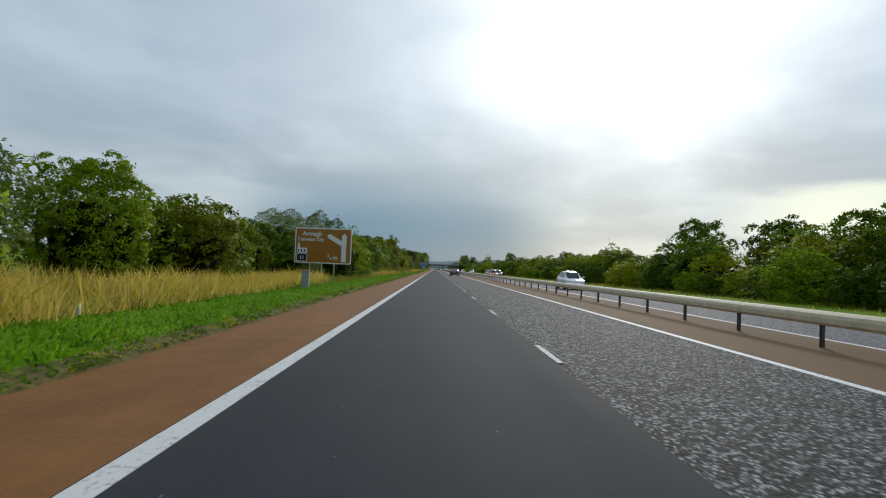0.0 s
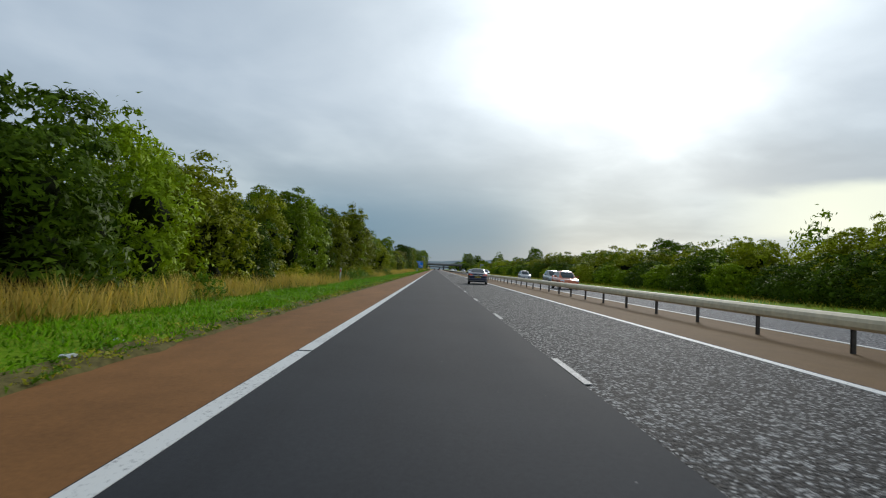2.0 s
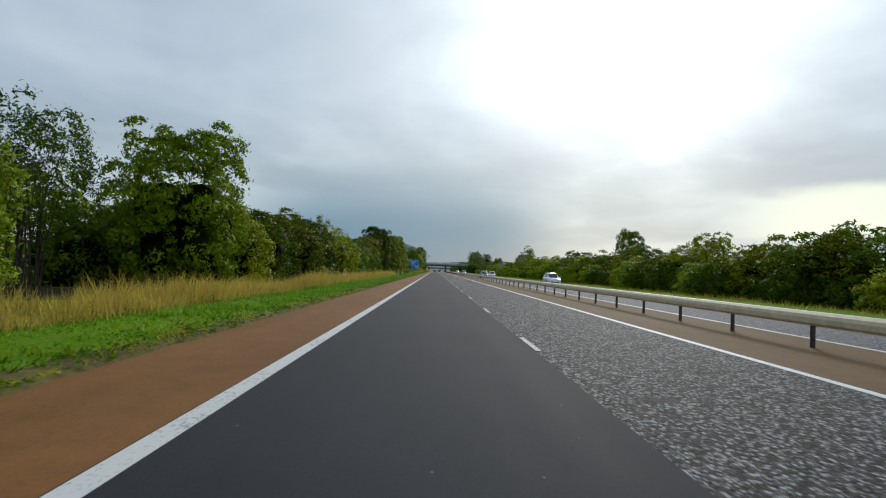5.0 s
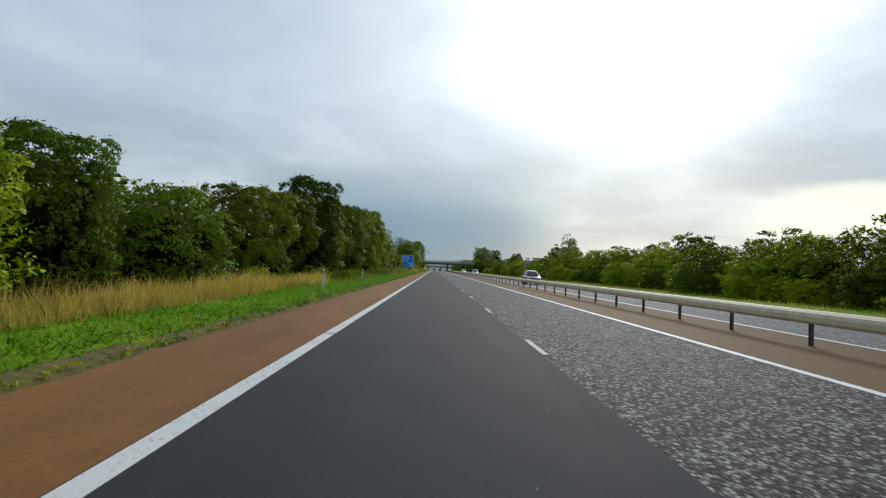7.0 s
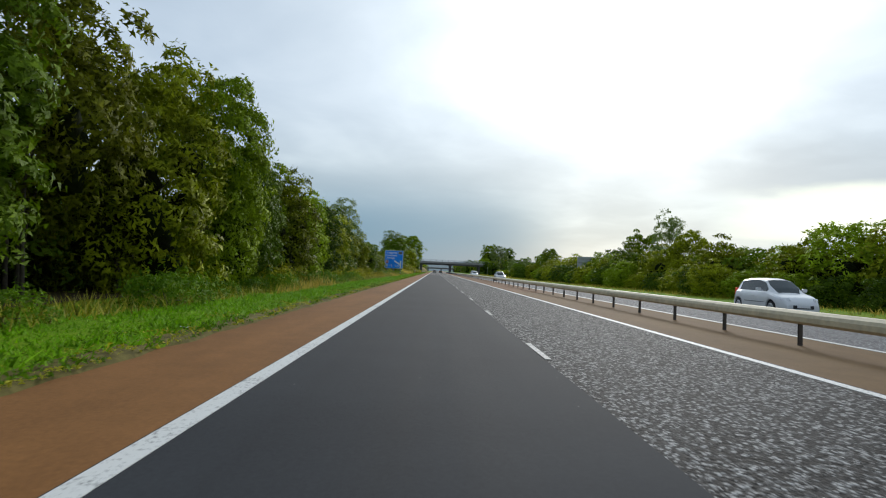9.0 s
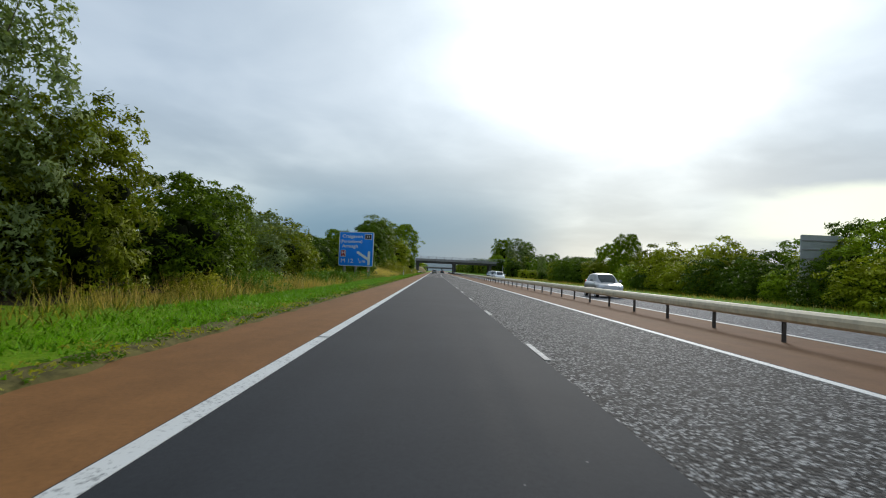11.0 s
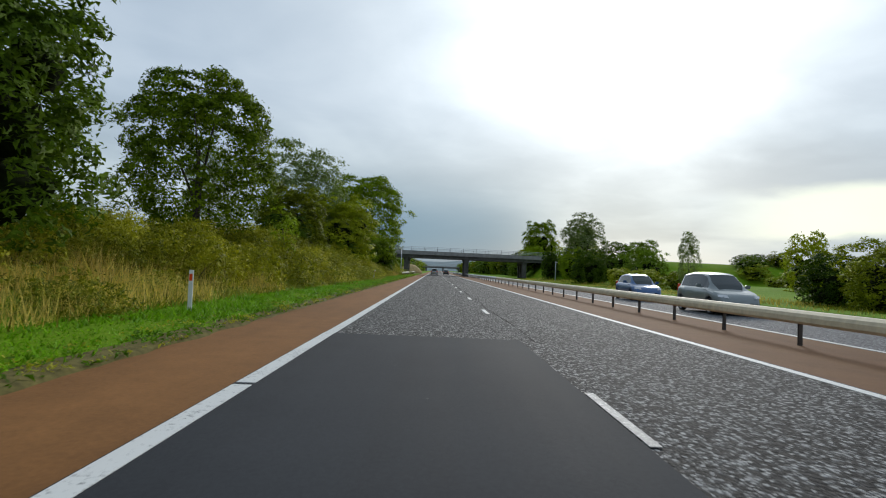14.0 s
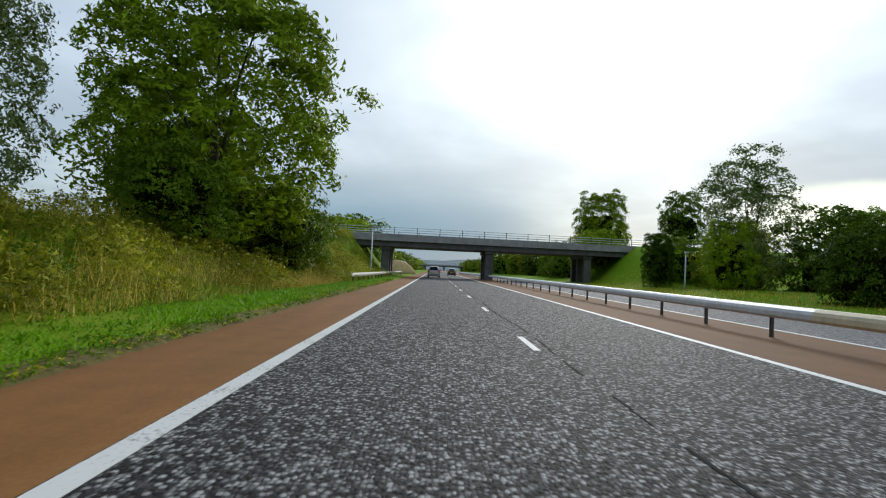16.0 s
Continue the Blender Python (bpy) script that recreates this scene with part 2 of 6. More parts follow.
# soil brown, kept dark to stand for the shade under the bushes
HEDGE_SHADE = simple("hedge_shade_soil", (0.055, 0.042, 0.022), 0.95, 0, 0.5, 7, 0.05, 0.8)
TAR = simple("dark_tar", (0.018, 0.017, 0.016), 0.95, 0, 0.3, 8, 0.05)
TURF = ground_mat()
BLADE = leaf_mat("green_grass_blade", (0.11, 0.27, 0.006), (0.33, 0.60, 0.018), 0.45, False)
STRAW = leaf_mat("dry_grass_stalk", (0.56, 0.36, 0.07), (1.0, 0.76, 0.20), 0.6, False)
WEED = leaf_mat("roadside_weed_leaf", (0.08, 0.11, 0.006), (0.52, 0.48, 0.05), 0.3)
LEAF = leaf_mat("mid_green_leaf", (0.020, 0.046, 0.002), (0.37, 0.51, 0.020))
LEAF_OLIVE = leaf_mat("olive_leaf", (0.034, 0.048, 0.002), (0.48, 0.53, 0.022))
LEAF_DARK = leaf_mat("deep_green_leaf", (0.014, 0.038, 0.003), (0.20, 0.31, 0.020))
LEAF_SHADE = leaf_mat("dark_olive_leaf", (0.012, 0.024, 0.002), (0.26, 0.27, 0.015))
LEAF_PALE = leaf_mat("pale_willow_leaf", (0.08, 0.12, 0.035), (0.32, 0.39, 0.14))
LEAF_WEED = leaf_mat("nettle_leaf", (0.045, 0.11, 0.006), (0.19, 0.32, 0.02), 0.3)
BRAMBLE = leaf_mat("bramble_leaf", (0.075, 0.095, 0.006), (0.58, 0.53, 0.035), 0.3)
LEAF_RED = leaf_mat("bronze_leaf", (0.05, 0.045, 0.015), (0.15, 0.11, 0.05))
# near-black crown cores: the shade between the leaves is put into their colour
CROWN_SHADE = simple("crown_shade_dark", (0.013, 0.018, 0.005), 0.95, 0, 0.6, 7, 0.03, 0.8)
BARK = simple("bark", (0.075, 0.062, 0.048), 0.9, 0, 0.4, 8, 0.2, 0.8)
STEEL = simple("weathered_steel", (0.62, 0.54, 0.37), 0.65, 0.0, 0.18, 4)
GALV_OLD = simple("dull_galvanised_steel", (0.30, 0.28, 0.24), 0.7, 0.1, 0.25, 4)
ZINC = simple("bright_zinc_steel", (0.60, 0.62, 0.65), 0.5, 0.2, 0.15, 5)
POST_DARK = simple("dark_steel_post", (0.085, 0.075, 0.065), 0.6, 0.3, 0.3, 9)
CONCRETE = simple("concrete", (0.30, 0.29, 0.28), 0.85, 0, 0.25, 1.1, 0.3, 0.3)
# darker than the edge beam: deck, piers, pier caps and abutments
CONCRETE_DARK = simple("dark_concrete", (0.115, 0.11, 0.105), 0.85, 0, 0.35, 0.9, 0.3, 0.3)
TYRE = simple("tyre_rubber", (0.02, 0.02, 0.021), 0.8, 0, 0.2, 20)
RUBBER = simple("black_plastic", (0.018, 0.018, 0.02), 0.55, 0, 0.2, 12)
ALLOY = simple("silver_alloy", (0.72, 0.73, 0.74), 0.3, 0.2, 0.1, 8)
CHROME = simple("bright_chrome", (0.75, 0.76, 0.78), 0.12, 1.0, 0.05, 8)
GLASS = glass_mat("tinted_car_glass", (0.020, 0.032, 0.034))
LAMP_RED = simple("red_lamp_lens", (0.92, 0.085, 0.02), 0.15, 0, 0.1, 9)
LAMP_CLEAR = simple("clear_lamp_lens", (0.72, 0.73, 0.75), 0.12, 0.2, 0.1, 9)
YELLOW = simple("yellow_plate", (0.78, 0.55, 0.05), 0.4, 0, 0.05, 9)
WHITE = simple("white_sheeting", (0.78, 0.79, 0.80), 0.45, 0, 0.04, 3)
SIGN_BLUE = simple("blue_sheeting", (0.003, 0.25, 0.92), 0.4, 0, 0.08, 1.2)
SIGN_BROWN = simple("brown_sheeting", (0.36, 0.145, 0.01), 0.4, 0, 0.08, 1.2)
SIGN_BLACK = simple("black_sheeting", (0.012, 0.012, 0.015), 0.45, 0, 0.1, 3)
SIGN_RED = simple("red_sheeting", (0.33, 0.012, 0.02), 0.45, 0, 0.1, 3)
SIGN_GREY = simple("grey_sign_back", (0.42, 0.44, 0.44), 0.5, 0.2, 0.1, 2)
PLASTIC_WHITE = simple("white_marker_plastic", (0.74, 0.74, 0.72), 0.5, 0, 0.08, 9)
CABINET = simple("grey_cabinet_paint", (0.30, 0.32, 0.31), 0.55, 0, 0.15, 5)
ROOF = simple("brown_roof_tile", (0.16, 0.10, 0.075), 0.85, 0, 0.3, 4)
RENDERED = simple("cream_render", (0.55, 0.50, 0.42), 0.85, 0, 0.1, 2)
SAND = simple("bare_sandy_earth", (0.50, 0.37, 0.18), 0.95, 0, 0.25, 2, 0.2, 0.5)
# the haze of distance is painted in as the hills' blue tint
HILL = simple("haze_blue_woodland", (0.10, 0.16, 0.19), 0.95, 0, 0.35, 0.02, 0.1)


# ---- mesh helpers ----
class Shape:
    """Collects vertices and faces of one mesh."""
    def __init__(self):
        self.v, self.f = [], []

    def box(self, x0, x1, y0, y1, z0, z1, bevel=0.0):
        if bevel <= 0:
            k = len(self.v)
            self.v += [(x, y, z) for z in (z0, z1) for y in (y0, y1) for x in (x0, x1)]
            self.f += [tuple(k + i for i in q) for q in ((0, 2, 3, 1), (4, 5, 7, 6), (0, 1, 5, 4), (2, 6, 7, 3), (0, 4, 6, 2), (1, 3, 7, 5))]
            return self
        b = bevel
        outline = [(x0 + b, y0), (x1 - b, y0), (x1, y0 + b), (x1, y1 - b), (x1 - b, y1), (x0 + b, y1), (x0, y1 - b), (x0, y0 + b)]
        cx, cy = (x0 + x1) / 2, (y0 + y1) / 2
        def ring(z, k):
            return [(cx + (x - cx) * (1 - k * 2 * b / max(1e-6, x1 - x0)), cy + (y - cy) * (1 - k * 2 * b / max(1e-6, y1 - y0)), z) for x, y in outline]
        self.loft([ring(z0, 1), ring(z0 + b, 0), ring(z1 - b, 0), ring(z1, 1)], True, True)
        return self

    def loft(self, rings, closed=True, caps=False):
        k, n = len(self.v), len(rings[0])
        for r in rings:
            self.v += [tuple(p) for p in r]
        for i in range(len(rings) - 1):
            for j in range(n if closed else n - 1):
                a, b = k + i * n + j, k + i * n + (j + 1) % n
                self.f.append((a, b, b + n, a + n))
        if caps:
            self.f.append(tuple(k + j for j in reversed(range(n))))
            self.f.append(tuple(k + (len(rings) - 1) * n + j for j in range(n)))
        return self

    def tube(self, points, radii, sides=7, caps=True):
        rings = []
        for i, p in enumerate(points):
            p = Vector(p)
            a = Vector(points[max(0, i - 1)])
            b = Vector(points[min(len(points) - 1, i + 1)])
            d = (b - a).normalized()
            u = d.orthogonal().normalized() if abs(d.z) < 0.9 else Vector((1, 0, 0))
            u = (u - d * u.dot(d)).normalized()
            w = d.cross(u)
            r = radii[i]
            rings.append([p + (u * math.cos(s) + w * math.sin(s)) * r for s in (2 * math.pi * j / sides for j in range(sides))])
        return self.loft(rings, True, caps)

    def prism(self, outline, y0, y1):
        """An outline in x and z, drawn from y0 to y1."""
        return self.loft([[(x, y0, z) for x, z in outline], [(x, y1, z) for x, z in outline]], True, True)

    def mesh(self, name, mat, smooth=False):
        me = bpy.data.meshes.new(name)
        me.from_pydata(self.v, [], self.f)
        me.materials.append(mat)
        bm = bmesh.new()
        bm.from_mesh(me)
        bmesh.ops.recalc_face_normals(bm, faces=bm.faces)
        bm.to_mesh(me)
        bm.free()
        if smooth:
            me.shade_smooth()
        return me


def raw_mesh(name, verts, faces, mat):
    """A mesh of equal-sided faces from arrays."""
    me = bpy.data.meshes.new(name)
    k = faces.shape[1]
    me.vertices.add(len(verts))
    me.vertices.foreach_set("co", np.ascontiguousarray(verts, dtype=np.float32).ravel())
    me.loops.add(faces.size)
    me.loops.foreach_set("vertex_index", np.ascontiguousarray(faces, dtype=np.int32).ravel())
    me.polygons.add(len(faces))
    me.polygons.foreach_set("loop_start", np.arange(0, faces.size, k, dtype=np.int32))
    me.materials.append(mat)
    me.update(calc_edges=True)
    return me


def part(name, shape, mat, parent, label="", smooth=False, at=None):
    me = shape.mesh(name, mat, smooth) if isinstance(shape, Shape) else shape
    ob = new(name, me)
    ob.parent = parent
    if at is not None:
        ob.matrix_basis = at
    return tagged(ob, label)


def thing(name, label, category, group="", kind="", at=None):
    ob = new(name)
    ob.empty_display_size = 0.2
    if at is not None:
        ob.matrix_basis = at
    return tagged(ob, label, category, group, kind)


def solid(name, shape, mat, label, category, group="", kind="", smooth=False, at=None):
    ob = new(name, shape.mesh(name, mat, smooth) if isinstance(shape, Shape) else shape)
    if at is not None:
        ob.matrix_basis = at
    return tagged(ob, label, category, group, kind)


def step(v, a, b):
    t = min(1.0, max(0.0, (v - a) / (b - a)))
    return t * t * (3 - 2 * t)


# ---- the lie of the land ----
EDGE_L, LINE_L, LINE_M, LINE_R, EDGE_R = -3.9, -1.9, 1.75, 5.40, 5.55
RAIL_X, OPP_IN, OPP_OUT, OPP_EDGE = 7.9, 9.2, 16.6, 18.8
JOINT = 456.5
BRIDGE_Y = 591.0
START, END = -90.0, 1500.0


def bridge_y(x):
    return BRIDGE_Y + 0.163 * (x + 6.5)


def land(x, y):
    """Height of the ground."""
    if EDGE_L + 0.05 < x < OPP_EDGE - 0.05:
        return -0.25
    by = bridge_y(x) + 5.5
    ramp = 1 - step(abs(y - by), 6.5, 26)
    if x <= EDGE_L + 0.05:
        d = EDGE_L - x
        z = 0.04 + 0.06 * step(d, 0, 0.4) - 0.25 * step(d, 2.5, 5) * (1 - step(y, 405, 440))
        z += (1.1 * step(y, 418, 440) + 1.3 * step(y, 450, 480)) * step(d, 2.4, 9.0) * (1 - step(y, 640, 700))
        z = max(z, 6.1 * ramp * step(d, 2.6, 9.0))
        z += 0.12 * noise.noise(Vector((x * 0.25, y * 0.25, 0))) * step(d, 2, 4)
        return z
    d = x - OPP_EDGE
    z = 0.04 - 0.5 * step(d, 3, 8) * (1 - step(y, 500, 560)) + 0.5 * step(d, 2, 9) * step(y, 500, 560)
    z = max(z, 6.1 * ramp * step(d, 4.5, 12))
    z += 0.25 * noise.noise(Vector((x * 0.08, y * 0.08, 3))) * step(d, 3, 8)
    return z


def build_ground():
    xs = [-3000, -1500, -700, -350, -180, -110, -70, -50, -38, -30, -24, -20, -17, -15, -13, -11.5, -10, -9, -8, -7.2, -6.5, -5.8, -5.2, -4.6, -4.2, -3.9, -3.8,
          18.7, 18.8, 19.4, 20.5, 22, 23.5, 25, 26.5, 28, 30, 33, 37, 42, 50, 62, 80, 110, 160, 300, 700, 1500, 3000]
    ys = [-600, -300, -150] + [START + 4 * i for i in range(206)] + [760, 800, 860, 940, 1040, 1200, 1400, 1700, 2200, 3000, 4200]
    verts = np.array([(x, y, land(x, y)) for y in ys for x in xs])
    n = len(xs)
    faces = np.array([(j * n + i, j * n + i + 1, (j + 1) * n + i + 1, (j + 1) * n + i) for j in range(len(ys) - 1) for i in range(n - 1)])
    me = raw_mesh("ground", verts, faces, TURF)
    me.shade_smooth()
    solid("ground", me, TURF, "green roadside turf and fields, rougher and drier on the banks", "ground", kind="structure")


def build_hedge_shade():
    """Added soil-brown sheet that paints in the shade under the bushes behind the verge."""
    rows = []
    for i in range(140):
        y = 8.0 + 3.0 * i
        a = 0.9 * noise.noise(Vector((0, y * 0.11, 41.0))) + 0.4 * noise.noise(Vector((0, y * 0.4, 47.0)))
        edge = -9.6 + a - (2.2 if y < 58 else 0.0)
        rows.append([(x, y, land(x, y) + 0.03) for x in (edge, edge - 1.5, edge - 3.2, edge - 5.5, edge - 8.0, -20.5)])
    solid("hedge_shade_sheet", Shape().loft(rows, False), HEDGE_SHADE, "dark soil-brown sheet that paints in the shade beneath the bushes", "soil", kind="structure", smooth=True)


def slab(name, x0, x1, y0, y1, top, mat, label):
    k = max(1, int((y1 - y0) / 50))
    s = Shape().loft([[(x0, y, -0.22), (x1, y, -0.22), (x1, y, top), (x0, y, top)] for y in (y0 + (y1 - y0) * i / k for i in range(k + 1))], True, True)
    return solid(name, s, mat, label, "road", kind="structure")


def build_road():
    slab("hard_shoulder", EDGE_L - 0.06, LINE_L - 0.12, START, END, 0.0, RED, "reddish brown tarmac hard shoulder with dark patches")
    slab("road", LINE_L - 0.12, LINE_M - 0.03, START, JOINT, 0.008, ASPHALT, "fresh fine dark asphalt running lane")
    slab("road", LINE_L - 0.12, LINE_M - 0.03, JOINT, END, 0.0, COARSE, "old coarse grey chipped asphalt running lane")
    slab("road", LINE_M - 0.03, EDGE_R, START, END, 0.0, COARSE, "old coarse grey chipped asphalt overtaking lane")
    slab("central_reserve", EDGE_R, OPP_IN - 0.12, START, 330.0, 0.0, TAN, "tan-brown tarmac central reserve beneath the steel barrier")
    slab("central_reserve", EDGE_R, OPP_IN - 0.12, 330.0, END, 0.0, TAN_RED, "red-brown tarmac central reserve beneath the steel barrier")
    slab("road", OPP_IN - 0.12, OPP_OUT, START, END, 0.0, COARSE_FAR, "worn grey asphalt of the opposite carriageway")
    slab("hard_shoulder", OPP_OUT, OPP_EDGE + 0.06, START, END, 0.0, RED, "reddish brown tarmac shoulder of the opposite carriageway")
    # dark crack along the old joint between the lanes
    rnd = random.Random(5)
    s = Shape()
    for i in range(300):
        y = JOINT + i * 0.6
        if rnd.random() < 0.8:
            x = LINE_M + 0.22 + 0.05 * math.sin(i * 0.31) + rnd.uniform(-0.02, 0.02)
            s.box(x, x + rnd.uniform(0.015, 0.05), y, y + 0.62, 0.001, 0.004)
    solid("road_crack", s, TAR, "dark open crack along the joint of the lanes", "crack", kind="structure")


def build_markings():
    def line(x, w, y0, y1, label, gap=0.0, z=0.0):
        s = Shape()
        y = y0
        while y < y1:
            s.box(x - w / 2, x + w / 2, y, min(y1, y + 18 - gap), z + 0.001, z + 0.006)
            y += 18
        return solid("edge_line", s, PAINT, label, "road marking", kind="structure")
    line(LINE_L, 0.2, START + 1.4, JOINT, "thick worn white edge line along the shoulder", 0.12, 0.008)
    line(LINE_L, 0.2, JOINT, END, "thick worn white edge line along the shoulder", 0.0)
    line(LINE_R, 0.17, START, END, "worn white edge line beside the central reserve")
    line(OPP_IN, 0.15, START, END, "worn white edge line of the opposite carriageway")
    line(OPP_OUT - 0.1, 0.18, START, END, "worn white edge line of the opposite carriageway")
    worn = Shape().box(-0.05, 0.05, 0, 2.0, 0, 0.006).mesh("lane_dash", PAINT_WORN)
    base = Shape().box(-0.06, 0.06, 0, 2.0, 0, 0.006).mesh("lane_dash", PAINT)
    def dash(x, y, z):
        ob = new("lane_dash", worn if z > 0.005 else base)
        ob.matrix_basis = pose(x, y, z)
        tagged(ob, "short worn white lane dash on the asphalt", "road marking", "dashes between the lanes", "structure")
    y = 8.55 - 9 * 9
    while y < JOINT - 2:
        dash(LINE_M + 0.03, y, 0.009)
        y += 9
    y = 463.5
    while y < 900:
        dash(LINE_M, y, 0.001)
        y += 9
    y = -60
    while y < 760:
        dash((OPP_IN + OPP_OUT) / 2, y, 0.001)
        y += 9


# ---- barriers ----
def barrier(x, y0, y1, spacing, mat, post_mat, label, facing=-1):
    """Box beam on posts; the beam's face looks towards facing."""
    b = thing("crash_barrier", label, "barrier", at=pose(x, y0, 0))
    n = y1 - y0
    f = facing
    prof = [(f * 0.02, 0.455), (f * 0.09, 0.47), (f * 0.13, 0.52), (f * 0.135, 0.62), (f * 0.11, 0.69), (f * 0.04, 0.745), (f * -0.08, 0.75), (f * -0.08, 0.735),
            (f * 0.03, 0.73), (f * 0.09, 0.68), (f * 0.115, 0.615), (f * 0.11, 0.525), (f * 0.08, 0.49), (f * 0.02, 0.475)]
    s = Shape()
    k = int(n / 24)
    s.loft([[(px, n * i / k, pz) for px, pz in prof] for i in range(k + 1)], True, True)
    part("beam", s, mat, b)
    p = Shape()
    p.box(-0.04, 0.04, -0.03, -0.023, -0.02, 0.60)
    p.box(-0.04, 0.04, 0.023, 0.03, -0.02, 0.60)
    p.box(-0.004, 0.004, -0.028, 0.028, -0.02, 0.60)
    p.box(f * 0.03 - 0.02, f * 0.03 + 0.02, -0.05, 0.05, 0.48, 0.70)
    me = p.mesh("post", post_mat)
    y = spacing / 2
    while y < n:
        part("post", me, post_mat, b, at=pose(0, y, 0))
        y += spacing
    return b


def build_barriers():
    barrier(RAIL_X, START, 520.0, 3.35, STEEL, POST_DARK, "weathered steel box beam crash barrier on dark posts")
    barrier(RAIL_X, 520.0, 700.0, 3.35, ZINC, POST_DARK, "bright zinc-coated crash barrier on dark posts towards the bridge")
    barrier(-5.6, 548.0, 612.0, 3.2, GALV_OLD, POST_DARK, "weathered steel crash barrier along the verge below the bridge", 1)


# ---- plants ----
def leaves(points, out, size, rnd, flat=0.5):
    """Small pointed leaf sprays at the points; out: the way each one faces."""
    n = len(points)
    nrm = out + rnd.normal(0, flat, (n, 3))
    nrm /= np.linalg.norm(nrm, axis=1)[:, None] + 1e-9
    side = np.cross(nrm, rnd.normal(0, 1, (n, 3)))
    side /= np.linalg.norm(side, axis=1)[:, None] + 1e-9
    along = np.cross(nrm, side)
    s = size * rnd.uniform(0.6, 1.4, (n, 1))
    droop = nrm * s * 0.25
    verts = np.stack([points - along * s * 1.05 - side * s * 0.35, points + along * s * 0.05 + side * s * 0.55 + droop, points + along * s * 1.15 - side * s * 0.15], 1).reshape(-1, 3)
    flip = np.einsum("ij,ij->i", np.cross(verts[1::3] - verts[0::3], verts[2::3] - verts[0::3]), out) < 0
    faces = np.arange(3 * n).reshape(n, 3)
    faces[flip] = faces[flip][:, ::-1]
    return verts, faces


def ripple(p, f, k):
    """Smooth pseudo-random waves in space, about -1 to 1."""
    x, y, z = p[:, 0] * f, p[:, 1] * f, p[:, 2] * f
    return (np.sin(1.7 * x + 1.3 * y + k) * np.cos(1.9 * z - 0.8 * y + 2 * k) + np.sin(2.9 * y - 1.1 * z + 3 * k) * np.cos(2.3 * x + 0.7 * z) + 0.6 * np.sin(4.1 * z + 3.3 * x - k) * np.sin(3.7 * y + k)) / 2.2


def dirs(rnd, n):
    k = rnd.normal(0, 1, (n, 3))
    return k / (np.linalg.norm(k, axis=1)[:, None] + 1e-9)


def lobes_of(rnd, height, radius, base, lobes, skirt):
    """Centres and radii of the rounded masses that make up a crown, from the skirt to the dome."""
    cen, rad = [], []
    for i in range(lobes):
        t = (i + rnd.uniform(0.2, 0.8)) / lobes
        rl = radius * rnd.uniform(0.27, 0.46) * (1.0 - 0.25 * t)
        z = base + rl * 0.7 + t * (height - base - 2.0 * rl)
        rel = (z - base) / (height - base)
        w = skirt + (1 - skirt) * min(1.0, rel / 0.42) if rel < 0.42 else math.sqrt(max(0.0, 1 - ((rel - 0.42) / 0.66) ** 2))
        a = i * 2.39996 + rnd.uniform(-0.5, 0.5)
        r = (radius * 0.92 - rl) * w * rnd.uniform(0.62, 1.05)
        cen.append((r * math.cos(a), r * math.sin(a), z))
        rad.append(rl)
    cen.append((0, 0, base + (height - base) * 0.44))
    rad.append(min(radius * 0.62, (height - base) * 0.38))
    return np.array(cen), np.array(rad)


